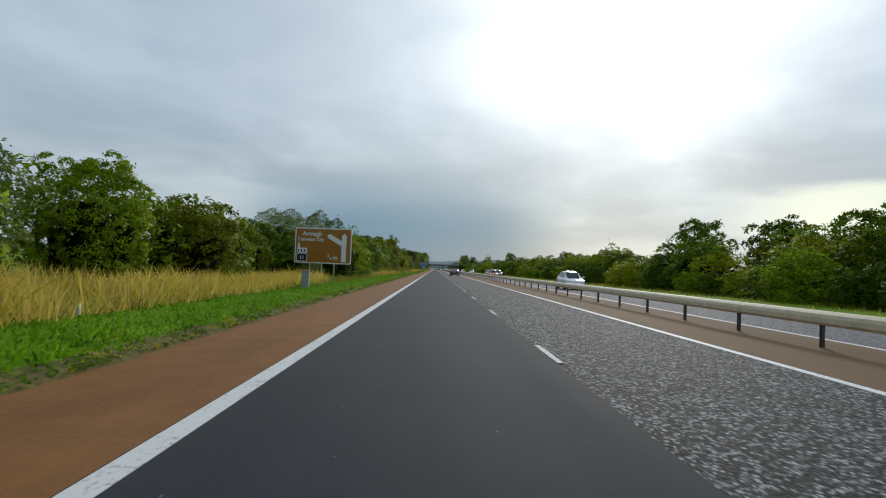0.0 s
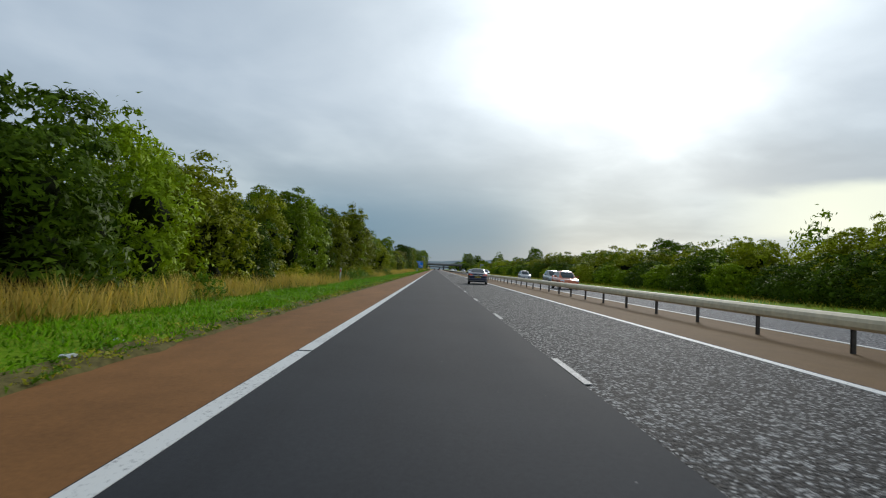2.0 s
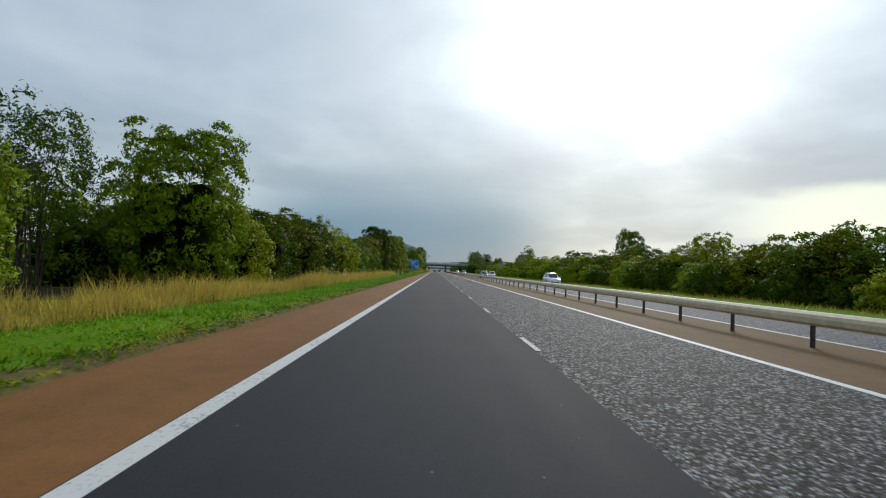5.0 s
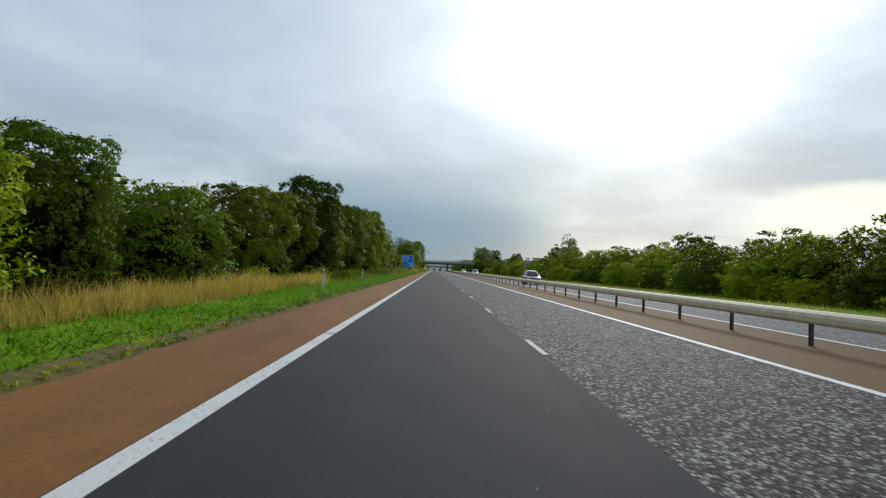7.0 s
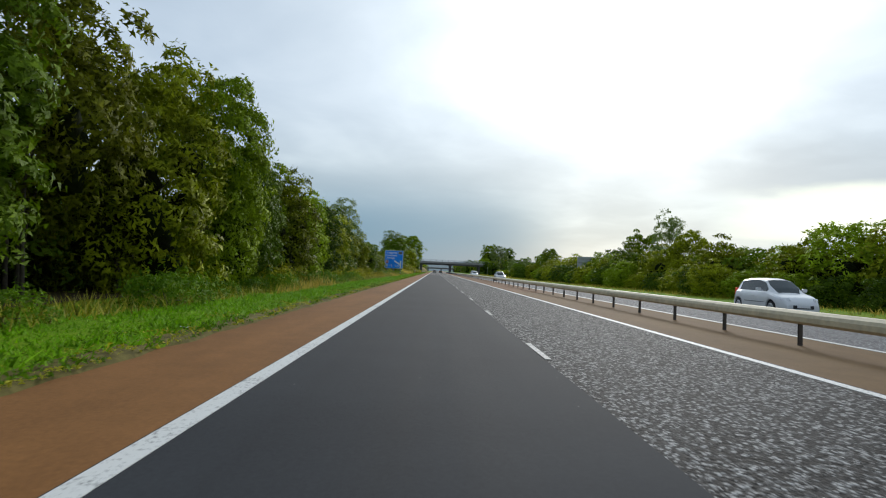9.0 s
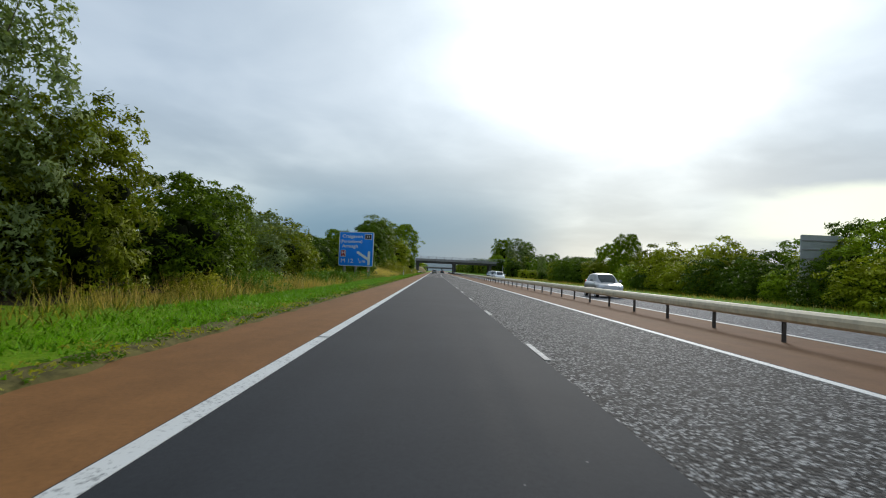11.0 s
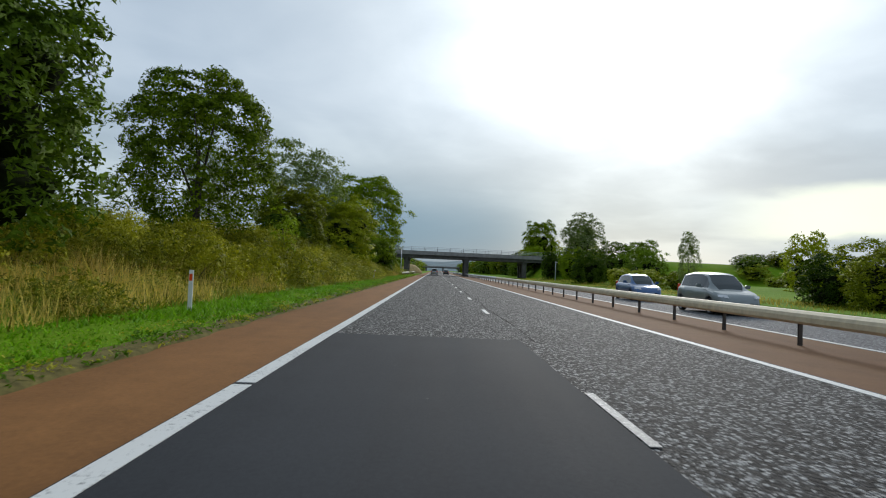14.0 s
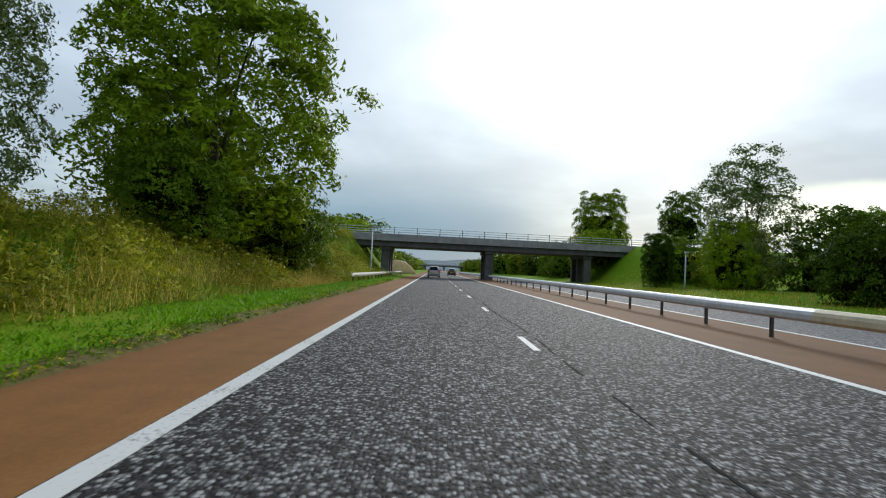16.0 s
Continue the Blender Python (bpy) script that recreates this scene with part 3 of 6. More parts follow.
def crown_mesh(name, seed, height, radius, base, lobes, count, leaf, mat, spiky=0.0, skirt=0.8, core=0.78, loose=0.12, grain=1.0):
    """A crown: rounded masses, on their free outsides many small clumps, on each clump a shell of small leaves that is thick above
    and thin below. Gives the mesh, the masses' centres and their radii."""
    rnd = np.random.RandomState(seed)
    cen, rad = lobes_of(rnd, height, radius, base, lobes, skirt)
    up = np.array([0, 0, 1.0])
    clump = max(0.16, radius * 0.145) * grain
    share = 4 * math.pi * rad ** 2
    pts, out = [], []
    for i in range(len(cen)):
        k = dirs(rnd, int(share[i] / clump ** 2 * 1.3) + 6)
        p = cen[i] + k * rad[i] * np.array([1, 1, 0.9])
        free = p[:, 2] > -0.1
        for j in range(len(cen)):
            if j != i:
                free &= np.linalg.norm(p - cen[j], axis=1) > rad[j] * 0.9
        pts.append(p[free])
        out.append(k[free])
    pts, out = np.concatenate(pts), np.concatenate(out)
    kept = []
    for i in rnd.permutation(len(pts)):
        if not kept or np.min(np.sum((pts[kept] - pts[i]) ** 2, axis=1)) > (clump * 0.92) ** 2:
            kept.append(i)
    pts, out = pts[kept], out[kept]
    n = len(pts)
    rs = clump * rnd.uniform(0.65, 1.45, n)
    # the whole crown swells and caves in slowly, and single clumps stand proud
    pts = pts + out * (rs * rnd.uniform(-0.5, 0.55 + loose * 2.0, n) + 0.10 * radius * ripple(pts, 1.6 / max(0.6, radius * 0.35), seed * 1.7))[:, None]
    weight = rs ** 2 * (0.55 + 0.6 * np.clip(out[:, 2] + 0.35, 0, 1))
    which = rnd.choice(n, count, p=weight / weight.sum())
    lob = out[which]
    k = dirs(rnd, count)
    k = k + 0.75 * lob + 0.45 * up
    k /= np.linalg.norm(k, axis=1)[:, None] + 1e-9
    far = np.where(rnd.uniform(0, 1, count) < 0.85, rnd.uniform(0.7, 1.0, count), rnd.uniform(0.95, 1.15 + loose * 1.5, count))
    q = pts[which] + k * (rs[which] * far)[:, None] * np.array([1.05, 1.05, 0.85])
    if spiky:
        tall = (k[:, 2] > 0.55) & (rnd.uniform(0, 1, n)[which] < 0.35) & (rnd.uniform(0, 1, count) < 0.5)
        q[:, 2] += np.minimum(rnd.exponential(spiky, count), spiky * 3.2) * tall
    q[:, 2] = np.maximum(q[:, 2], 0.03)
    v, f = leaves(q, k, leaf, rnd, 0.5)
    soft = np.repeat(0.75 * k + 0.35 * lob + 0.25 * up + 0.12 * dirs(rnd, count), 3, 0)
    soft /= np.linalg.norm(soft, axis=1)[:, None]
    return leafy(name, v, f, soft, mat), cen, rad, (v, f, soft, mat)


def leafy(name, v, f, soft, mat):
    """A mesh of leaves, shaded as the clumps that they cover."""
    me = raw_mesh(name, v, f, mat)
    me.shade_smooth()
    me.normals_split_custom_set_from_vertices(soft.tolist())
    return me


def shade_core_mesh(name, seed, cen, rad, core):
    """Dark cores with the shade inside a crown painted in, one uneven closed mass for each of its rounded parts."""
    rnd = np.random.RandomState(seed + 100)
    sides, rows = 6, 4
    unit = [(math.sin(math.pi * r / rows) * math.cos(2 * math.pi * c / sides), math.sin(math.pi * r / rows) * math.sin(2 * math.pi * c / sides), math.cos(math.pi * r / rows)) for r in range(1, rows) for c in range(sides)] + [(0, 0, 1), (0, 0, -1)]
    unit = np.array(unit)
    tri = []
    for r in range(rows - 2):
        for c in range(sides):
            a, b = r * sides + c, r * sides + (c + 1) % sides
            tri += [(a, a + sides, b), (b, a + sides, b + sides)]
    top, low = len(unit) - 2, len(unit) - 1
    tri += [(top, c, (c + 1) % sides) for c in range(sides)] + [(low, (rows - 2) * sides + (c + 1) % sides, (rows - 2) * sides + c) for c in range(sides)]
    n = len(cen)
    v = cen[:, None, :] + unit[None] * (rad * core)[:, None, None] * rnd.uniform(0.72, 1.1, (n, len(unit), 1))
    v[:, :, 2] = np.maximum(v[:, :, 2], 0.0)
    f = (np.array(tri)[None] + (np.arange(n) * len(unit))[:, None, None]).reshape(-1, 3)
    me = raw_mesh(name, v.reshape(-1, 3), f, CROWN_SHADE)
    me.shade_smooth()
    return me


def trunk_mesh(name, seed, height, base, ends, thick, stems=1):
    rnd = random.Random(seed)
    s = Shape()
    top = base + (height - base) * 0.55
    for k in range(stems):
        a = rnd.uniform(0, 6.28)
        off = 0.0 if stems == 1 else rnd.uniform(0.15, 0.5)
        lean = 0.15 if stems == 1 else rnd.uniform(0.4, 1.3)
        p = [(off * math.cos(a) + lean * math.cos(a) * t * t + 0.08 * math.sin(t * 5 + k), off * math.sin(a) + lean * math.sin(a) * t * t, top * t - 0.2 * (1 - t)) for t in (0, 0.12, 0.35, 0.6, 0.85, 1.0)]
        rad = [thick * w / math.sqrt(stems) for w in (1.5, 1.0, 0.85, 0.65, 0.4, 0.2)]
        s.tube(p, rad, 6)
        for e in rnd.sample(list(map(tuple, ends)), min(len(ends), 8 if stems == 1 else 2)):
            i = rnd.choice((2, 3, 4))
            q = Vector(p[i])
            e = Vector(e)
            m = q.lerp(e, 0.5) + Vector((0, 0, 0.12 * (e - q).length))
            s.tube([q, m, e], [rad[i] * 0.5, rad[i] * 0.33, 0.012], 4)
    return s.mesh(name, BARK, True)


KINDS, CLOUDS = {}, {}


def plant(kind, name, label, category, seed, height, radius, base, lobes, count, leaf, mat, thick, stems=1, spiky=0.0, skirt=0.8, core=0.78, loose=0.12):
    """A plant's pattern, near and far, kept under its kind; its copies share the meshes."""
    crown, ends, rad, _ = crown_mesh("crown", seed, height, radius, base, lobes, count, leaf, mat, spiky, skirt, core, loose)
    far, _, _, cloud = crown_mesh("crown", seed, height, radius, base, lobes, int(count * 0.34), leaf * 1.6, mat, spiky, skirt, core, loose, 1.25)
    tiny, _, _, sparse = crown_mesh("crown", seed, height, radius, base, lobes, int(count * 0.14), leaf * 2.2, mat, spiky, skirt, core, loose, 1.9)
    trunk = trunk_mesh("trunk", seed, height, max(base, 0.1), ends, thick, stems)
    inner = shade_core_mesh("thicket", seed, ends[ends[:, 2] < 0.6 * height], rad[ends[:, 2] < 0.6 * height], core * 0.82) if core and height >= 2 else None
    KINDS[kind] = (name, label, category, height, trunk, crown, far, tiny, inner)
    CLOUDS[kind] = (height, cloud, sparse)


def grow(kind, x, y, height, rnd, wide=1.0, group="", near=False):
    name, label, category, h, trunk, crown, far, tiny, inner = KINDS[kind]
    s = height / h
    w = s * wide
    m = pose(x, y, land(x, y) - 0.05, 0, 0, rnd.uniform(-50, 20) if near else rnd.uniform(0, 360)) @ Matrix.Diagonal((w, w, s, 1))
    ob = thing(name, label, category, group, at=m)
    part("trunk", trunk, BARK, ob)
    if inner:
        part("thicket", inner, CROWN_SHADE, ob)
    part("crown", crown if near else tiny if y > 740 or x > 58 or x < -16.4 else far, LEAF, ob)
    return ob


def hedge_row(label, spots, rnd, hidden=False):
    """A hedge whose bushes nobody could count: one mesh of leaves for each kind of bush. spots: kind, x, y, height, widening."""
    for kind in sorted({q[0] for q in spots}):
        h0, near, sparse = CLOUDS[kind]
        v, f, soft, mat = sparse if hidden else near
        vs, fs, ns, k = [], [], [], 0
        for _, x, y, h, wide in (q for q in spots if q[0] == kind):
            a, s = rnd.uniform(0, 6.28), h / h0
            turn = np.array([[math.cos(a), -math.sin(a), 0], [math.sin(a), math.cos(a), 0], [0, 0, 1]])
            vs.append((v @ turn.T) * np.array([s * wide, s * wide, s]) + np.array([x, y, land(x, y) - 0.05]))
            ns.append(soft @ turn.T)
            fs.append(f + k)
            k += len(v)
        solid("hedge", leafy("hedge", np.concatenate(vs), np.concatenate(fs), np.concatenate(ns), mat), mat, label, "hedge", kind="stuff")


def build_kinds():
    plant("bush_a", "bush", "dense mid-green hedgerow bush leafy to the ground", "bush", 11, 5.0, 2.6, -0.4, 15, 15000, 0.082, LEAF, 0.08, 3, 0.06, 0.9)
    plant("bush_b", "bush", "dense olive-green willow bush leafy to the ground", "bush", 12, 5.0, 2.6, -0.4, 15, 15000, 0.082, LEAF_OLIVE, 0.08, 3, 0.10, 0.9)
    plant("bush_c", "bush", "dark green thorn bush leafy to the ground", "bush", 13, 4.5, 2.5, -0.4, 15, 15000, 0.08, LEAF_DARK, 0.08, 3, 0.06, 0.9)
    plant("willow", "willow_shrub", "pale grey-green willow shrub with feathery upright shoots", "bush", 14, 5.0, 2.1, -0.3, 13, 9000, 0.066, LEAF_PALE, 0.06, 4, 0.22, 0.8, 0.0, 0.1)
    plant("tree_a", "tree", "round mid-green broadleaf tree leafy almost to the ground", "tree", 21, 8.0, 3.5, 0.1, 22, 24000, 0.105, LEAF, 0.17, 3, 0.04, 0.62)
    plant("tree_b", "tree", "round olive-green broadleaf tree leafy almost to the ground", "tree", 22, 8.0, 3.4, 0.1, 22, 24000, 0.105, LEAF_OLIVE, 0.17, 3, 0.14, 0.62)
    plant("tree_c", "tree", "dense dark green broadleaf tree leafy almost to the ground", "tree", 23, 9.0, 3.8, 0.2, 24, 24000, 0.115, LEAF_DARK, 0.2, 2, 0.0, 0.62)
    plant("high_tree", "tree", "tall dark olive tree with dark stems below a leafy crown", "tree", 24, 8.0, 3.1, 2.3, 16, 17000, 0.1, LEAF_SHADE, 0.15, 6, 0.1, 0.6, 0.68, 0.2)
    plant("open_tree", "tree", "tall thin tree, many bare dark stems below an airy dark crown", "tree", 34, 8.0, 2.9, 3.4, 16, 5200, 0.085, LEAF_DARK, 0.15, 9, 0.1, 0.8, 0.0, 0.3)
    plant("ash", "tree", "tall airy broadleaf tree with open crown and dark limbs", "tree", 25, 13.0, 5.0, 0.6, 30, 36000, 0.135, LEAF, 0.26, 1, 0.0, 0.65, 0.0, 0.12)
    plant("poplar", "tree", "tall pale-leaved tree with an open crown", "tree", 26, 11.0, 3.3, 0.8, 24, 17000, 0.105, LEAF_PALE, 0.2, 1, 0.12, 0.6, 0.0, 0.25)
    plant("bronze", "tree", "small tree with thin bronze foliage", "tree", 27, 5.0, 1.9, 0.5, 11, 5000, 0.085, LEAF_RED, 0.09, 2, 0.12, 0.6, 0.0, 0.25)
    plant("bramble", "bramble", "low tangled bramble clump of green and brown leaves", "bush", 28, 1.4, 1.5, -0.3, 9, 1300, 0.07, BRAMBLE, 0.02, 2, 0.14, 1.0, 0.7, 0.3)
    plant("weed", "nettle_clump", "low clump of bright green leafy nettles and weeds", "weeds", 30, 1.0, 1.2, -0.3, 8, 1100, 0.065, LEAF_WEED, 0.015, 2, 0.18, 1.0, 0.7, 0.3)
    plant("tangle", "weed_tangle", "low yellow-green tangle of weeds and grass on the bank", "weeds", 31, 1.0, 1.7, -0.5, 9, 1100, 0.07, WEED, 0.015, 2, 0.16, 1.0, 0.7, 0.3)
    plant("sapling", "sapling", "thin young tree with sparse leaves", "tree", 29, 4.0, 0.9, 0.8, 8, 1300, 0.07, LEAF, 0.05, 1, 0.2, 0.6, 0.0, 0.4)


# kind, x, y, height, widening: trees that stand out beside the verge
LEFT = [
    ("tree_a", -15.0, 26, 5.8, 1.0), ("bush_a", -14.0, 14, 5.0, 1.1), ("willow", -15.5, 19, 5.4, 1.2), ("bush_b", -13.5, 33, 4.8, 1.2), ("bush_a", -14.2, 39, 4.4, 1.0),
    ("bush_b", -14.6, 45, 4.4, 1.0), ("willow", -15.2, 57.5, 6.6, 1.1), ("bush_c", -14.5, 57, 4.6, 1.2), ("willow", -14.0, 60, 6.8, 1.2), ("willow", -12.0, 65.5, 7.2, 0.9),
    ("bush_c", -10.8, 62, 4.6, 1.0), ("willow", -11.5, 55, 3.0, 0.9),
    ("bush_b", -10.9, 68, 5.4, 1.1), ("bush_a", -10.6, 73, 5.4, 1.1), ("bush_c", -10.6, 78, 5.7, 1.1), ("bush_a", -10.6, 83, 5.8, 1.05), ("sapling", -11.6, 88, 7.4, 0.8),
    ("bush_b", -10.6, 89, 5.7, 1.1), ("bush_c", -10.8, 94, 4.7, 1.1), ("tree_b", -11.2, 100, 5.6, 1.05), ("tree_a", -11.2, 106, 6.8, 1.0),
    ("tree_a", -11.2, 112, 6.5, 1.0), ("tree_c", -11.6, 117, 7.0, 1.0), ("tree_b", -11.2, 123.5, 6.4, 1.05), ("tree_b", -11.8, 129.5, 5.9, 1.05), ("tree_b", -11.4, 136, 8.5, 1.0),
    ("tree_a", -12.0, 141, 8.0, 0.95), ("tree_c", -12.2, 146, 8.4, 0.75), ("tree_b", -11.8, 152, 6.6, 1.0), ("tree_b", -12.0, 157, 6.9, 1.0), ("open_tree", -11.4, 161, 7.2, 1.0), ("bush_b", -11.0, 165.5, 6.2, 1.1), ("bush_b", -11.4, 170, 5.2, 1.1), ("bush_a", -11.6, 173.5, 4.6, 1.0),
    ("open_tree", -12.5, 178.5, 6.2, 1.0), ("open_tree", -13.5, 181, 6.0, 0.8), ("tree_a", -11.2, 187, 7.6, 0.95), ("bush_b", -10.8, 190, 4.6, 1.2), ("bush_a", -11.2, 196, 4.8, 1.2), ("bush_b", -10.8, 202, 5.2, 1.2),
    ("bush_c", -11.4, 208, 5.4, 1.2), ("tree_b", -11.5, 215, 5.8, 1.0), ("bush_b", -11.0, 222, 5.4, 1.2), ("bush_c", -11.2, 229, 5.2, 1.2), ("bush_a", -11.6, 236, 5.0, 1.2),
    ("tree_c", -12.2, 243, 5.6, 1.0), ("bush_c", -11.4, 249, 4.8, 1.1), ("open_tree", -13.2, 256, 5.2, 1.0), ("bush_a", -9.8, 259, 3.0, 0.9), ("high_tree", -12.8, 262, 6.4, 1.0),
    ("high_tree", -12.6, 268, 7.0, 1.0), ("high_tree", -12.4, 274, 7.4, 1.0), ("tree_c", -12.0, 281, 10.2, 0.8), ("tree_b", -12.0, 285, 7.0, 1.0), ("high_tree", -12.4, 290, 7.4, 1.0), ("high_tree", -12.2, 295, 7.8, 0.9), ("tree_c", -12.2, 300, 9.8, 0.9),
    ("high_tree", -12.0, 305, 9.6, 0.9), ("tree_b", -11.6, 310, 9.6, 0.9), ("ash", -10.6, 314.6, 10.2, 0.8), ("tree_c", -11.0, 319.5, 7.8, 0.9), ("tree_c", -12.0, 324, 7.8, 0.9), ("tree_b", -11.4, 329, 8.0, 1.0),
    ("tree_a", -11.4, 335, 7.4, 1.0), ("tree_c", -11.2, 341, 7.4, 1.0), ("tree_b", -11.4, 347, 7.0, 1.0), ("tree_c", -11.6, 354, 7.2, 1.0), ("poplar", -12.4, 366, 10.4, 0.9), ("tree_b", -12.4, 360, 7.4, 1.0),
    ("tree_b", -11.5, 369, 6.4, 1.0), ("bush_a", -11.4, 376, 5.4, 1.2), ("tree_a", -12.0, 383, 5.6, 1.0), ("willow", -12.0, 390, 5.4, 1.3), ("bush_b", -11.5, 396, 4.6, 1.2),
    ("bush_a", -13.4, 402, 4.6, 1.3), ("bush_b", -14.4, 408, 4.8, 1.2), ("bush_a", -15.0, 414, 5.0, 1.2), ("bush_c", -14.6, 419.5, 5.0, 1.2), ("bush_a", -12.8, 425, 5.2, 1.1),
    ("bush_c", -11.0, 430, 6.0, 1.0), ("bush_a", -9.8, 435, 2.8, 0.9), ("bronze", -12.4, 446.2, 4.7, 1.0), ("tree_c", -20.0, 472, 7.0, 1.0), ("tree_c", -11.8, 459.5, 8.2, 1.1),
    ("ash", -12.8, 477, 9.2, 1.16), ("sapling", -9.0, 481, 4.0, 1.0), ("poplar", -15.5, 486, 7.0, 0.9), ("tree_b", -12.6, 497, 6.0, 1.3), ("poplar", -16.0, 516.5, 13.6, 1.3), ("tree_b", -11.2, 514.5, 7.6, 1.4), ("bush_c", -10.8, 513, 3.0, 1.2), ("bush_c", -12.2, 516.5, 3.4, 1.2), ("bush_c", -12.6, 495, 3.4, 1.2), ("bush_c", -13.4, 499, 3.6, 1.2),
    ("ash", -11.3, 538, 14.0, 1.2), ("bush_a", -9.0, 541, 5.0, 1.0), ("bush_c", -11.4, 533, 4.6, 1.1), ("bush_c", -13.6, 539, 4.6, 1.2), ("bush_c", -9.6, 547, 5.0, 1.1), ("poplar", -16.6, 529, 10.0, 0.9), ("tree_c", -15.5, 545, 10.0, 1.0), ("tree_a", -17.0, 556, 9.0, 1.0),
    ("tree_b", -19.0, 585, 6.0, 1.0), ("tree_a", -18.5, 612, 8.0, 1.0),
]
RIGHT = [
    ("tree_c", 38.0, 86, 9.4, 0.9), ("tree_c", 33.0, 45, 7.0, 1.0), ("tree_a", 35.0, 60, 7.4, 1.0), ("sapling", 34.0, 118, 7.5, 1.0), ("tree_b", 33.0, 106, 6.0, 1.0), ("tree_c", 33.0, 128, 5.2, 1.1),
    ("sapling", 33.0, 133, 5.6, 1.3), ("tree_c", 33.0, 150, 6.4, 0.9), ("tree_b", 32.0, 178, 5.6, 1.1), ("tree_a", 31.5, 186, 5.6, 1.1), ("bush_c", 30.0, 192, 4.8, 1.1),
    ("tree_c", 36.0, 150, 6.0, 1.0), ("tree_b", 33.0, 232, 6.6, 1.0), ("tree_c", 33.0, 262, 8.8, 0.7), ("tree_c", 33.0, 300, 6.6, 1.0),
    ("poplar", 33.0, 372, 10.4, 0.7), ("tree_a", 33.0, 382, 8.2, 0.9), ("tree_c", 33.5, 398, 6.4, 0.9), ("tree_b", 32.0, 362, 7.2, 1.0),
    ("ash", 29.5, 452.5, 6.8, 0.8), ("ash", 30.0, 444, 7.9, 0.75), ("bush_b", 27.3, 451, 4.0, 1.3), ("bush_c", 27.3, 457, 4.7, 1.4), ("bush_c", 27.5, 463, 4.8, 1.4), ("bush_c", 27.5, 468, 5.0, 1.4), ("bush_c", 27.5, 474, 4.8, 1.4), ("bush_b", 27.5, 480, 4.4, 1.4), ("bush_c", 28.0, 486, 3.6, 1.4),
    ("poplar", 29.0, 513, 6.4, 0.6), ("poplar", 29.5, 564, 12.4, 1.15), ("tree_a", 27.0, 562, 6.2, 0.9), ("bush_c", 25.0, 541.5, 5.2, 0.95), ("tree_c", 24.8, 574, 5.8, 0.8),
    ("tree_a", 30.0, 616, 12.0, 0.9), ("bush_c", 33.0, 538, 5.4, 1.2),
    ("bush_b", 29.0, 526, 2.6, 1.6), ("bush_b", 31.0, 520, 2.4, 1.6), ("bush_b", 27.0, 531, 2.6, 1.5), ("bush_c", 29.0, 511, 2.2, 1.0), ("bush_c", 30.5, 582, 5.6, 1.2), ("bush_b", 33.0, 572, 6.5, 1.2), ("tree_c", 37.0, 580, 6.5, 1.0),
    ("bush_a", 26.5, 604, 6.5, 1.1), ("bush_b", 26.8, 612, 6.0, 1.2), ("tree_c", 42.0, 566, 8.0, 1.0), ("bush_c", 36.0, 560, 7.0, 1.2), ("tree_b", 34.0, 625, 10.0, 1.0), ("tree_c", 38.0, 600, 8.0, 1.0), ("tree_b", 60.0, 540, 8.5, 1.0), ("tree_c", 52.0, 505, 7.0, 1.0),
]


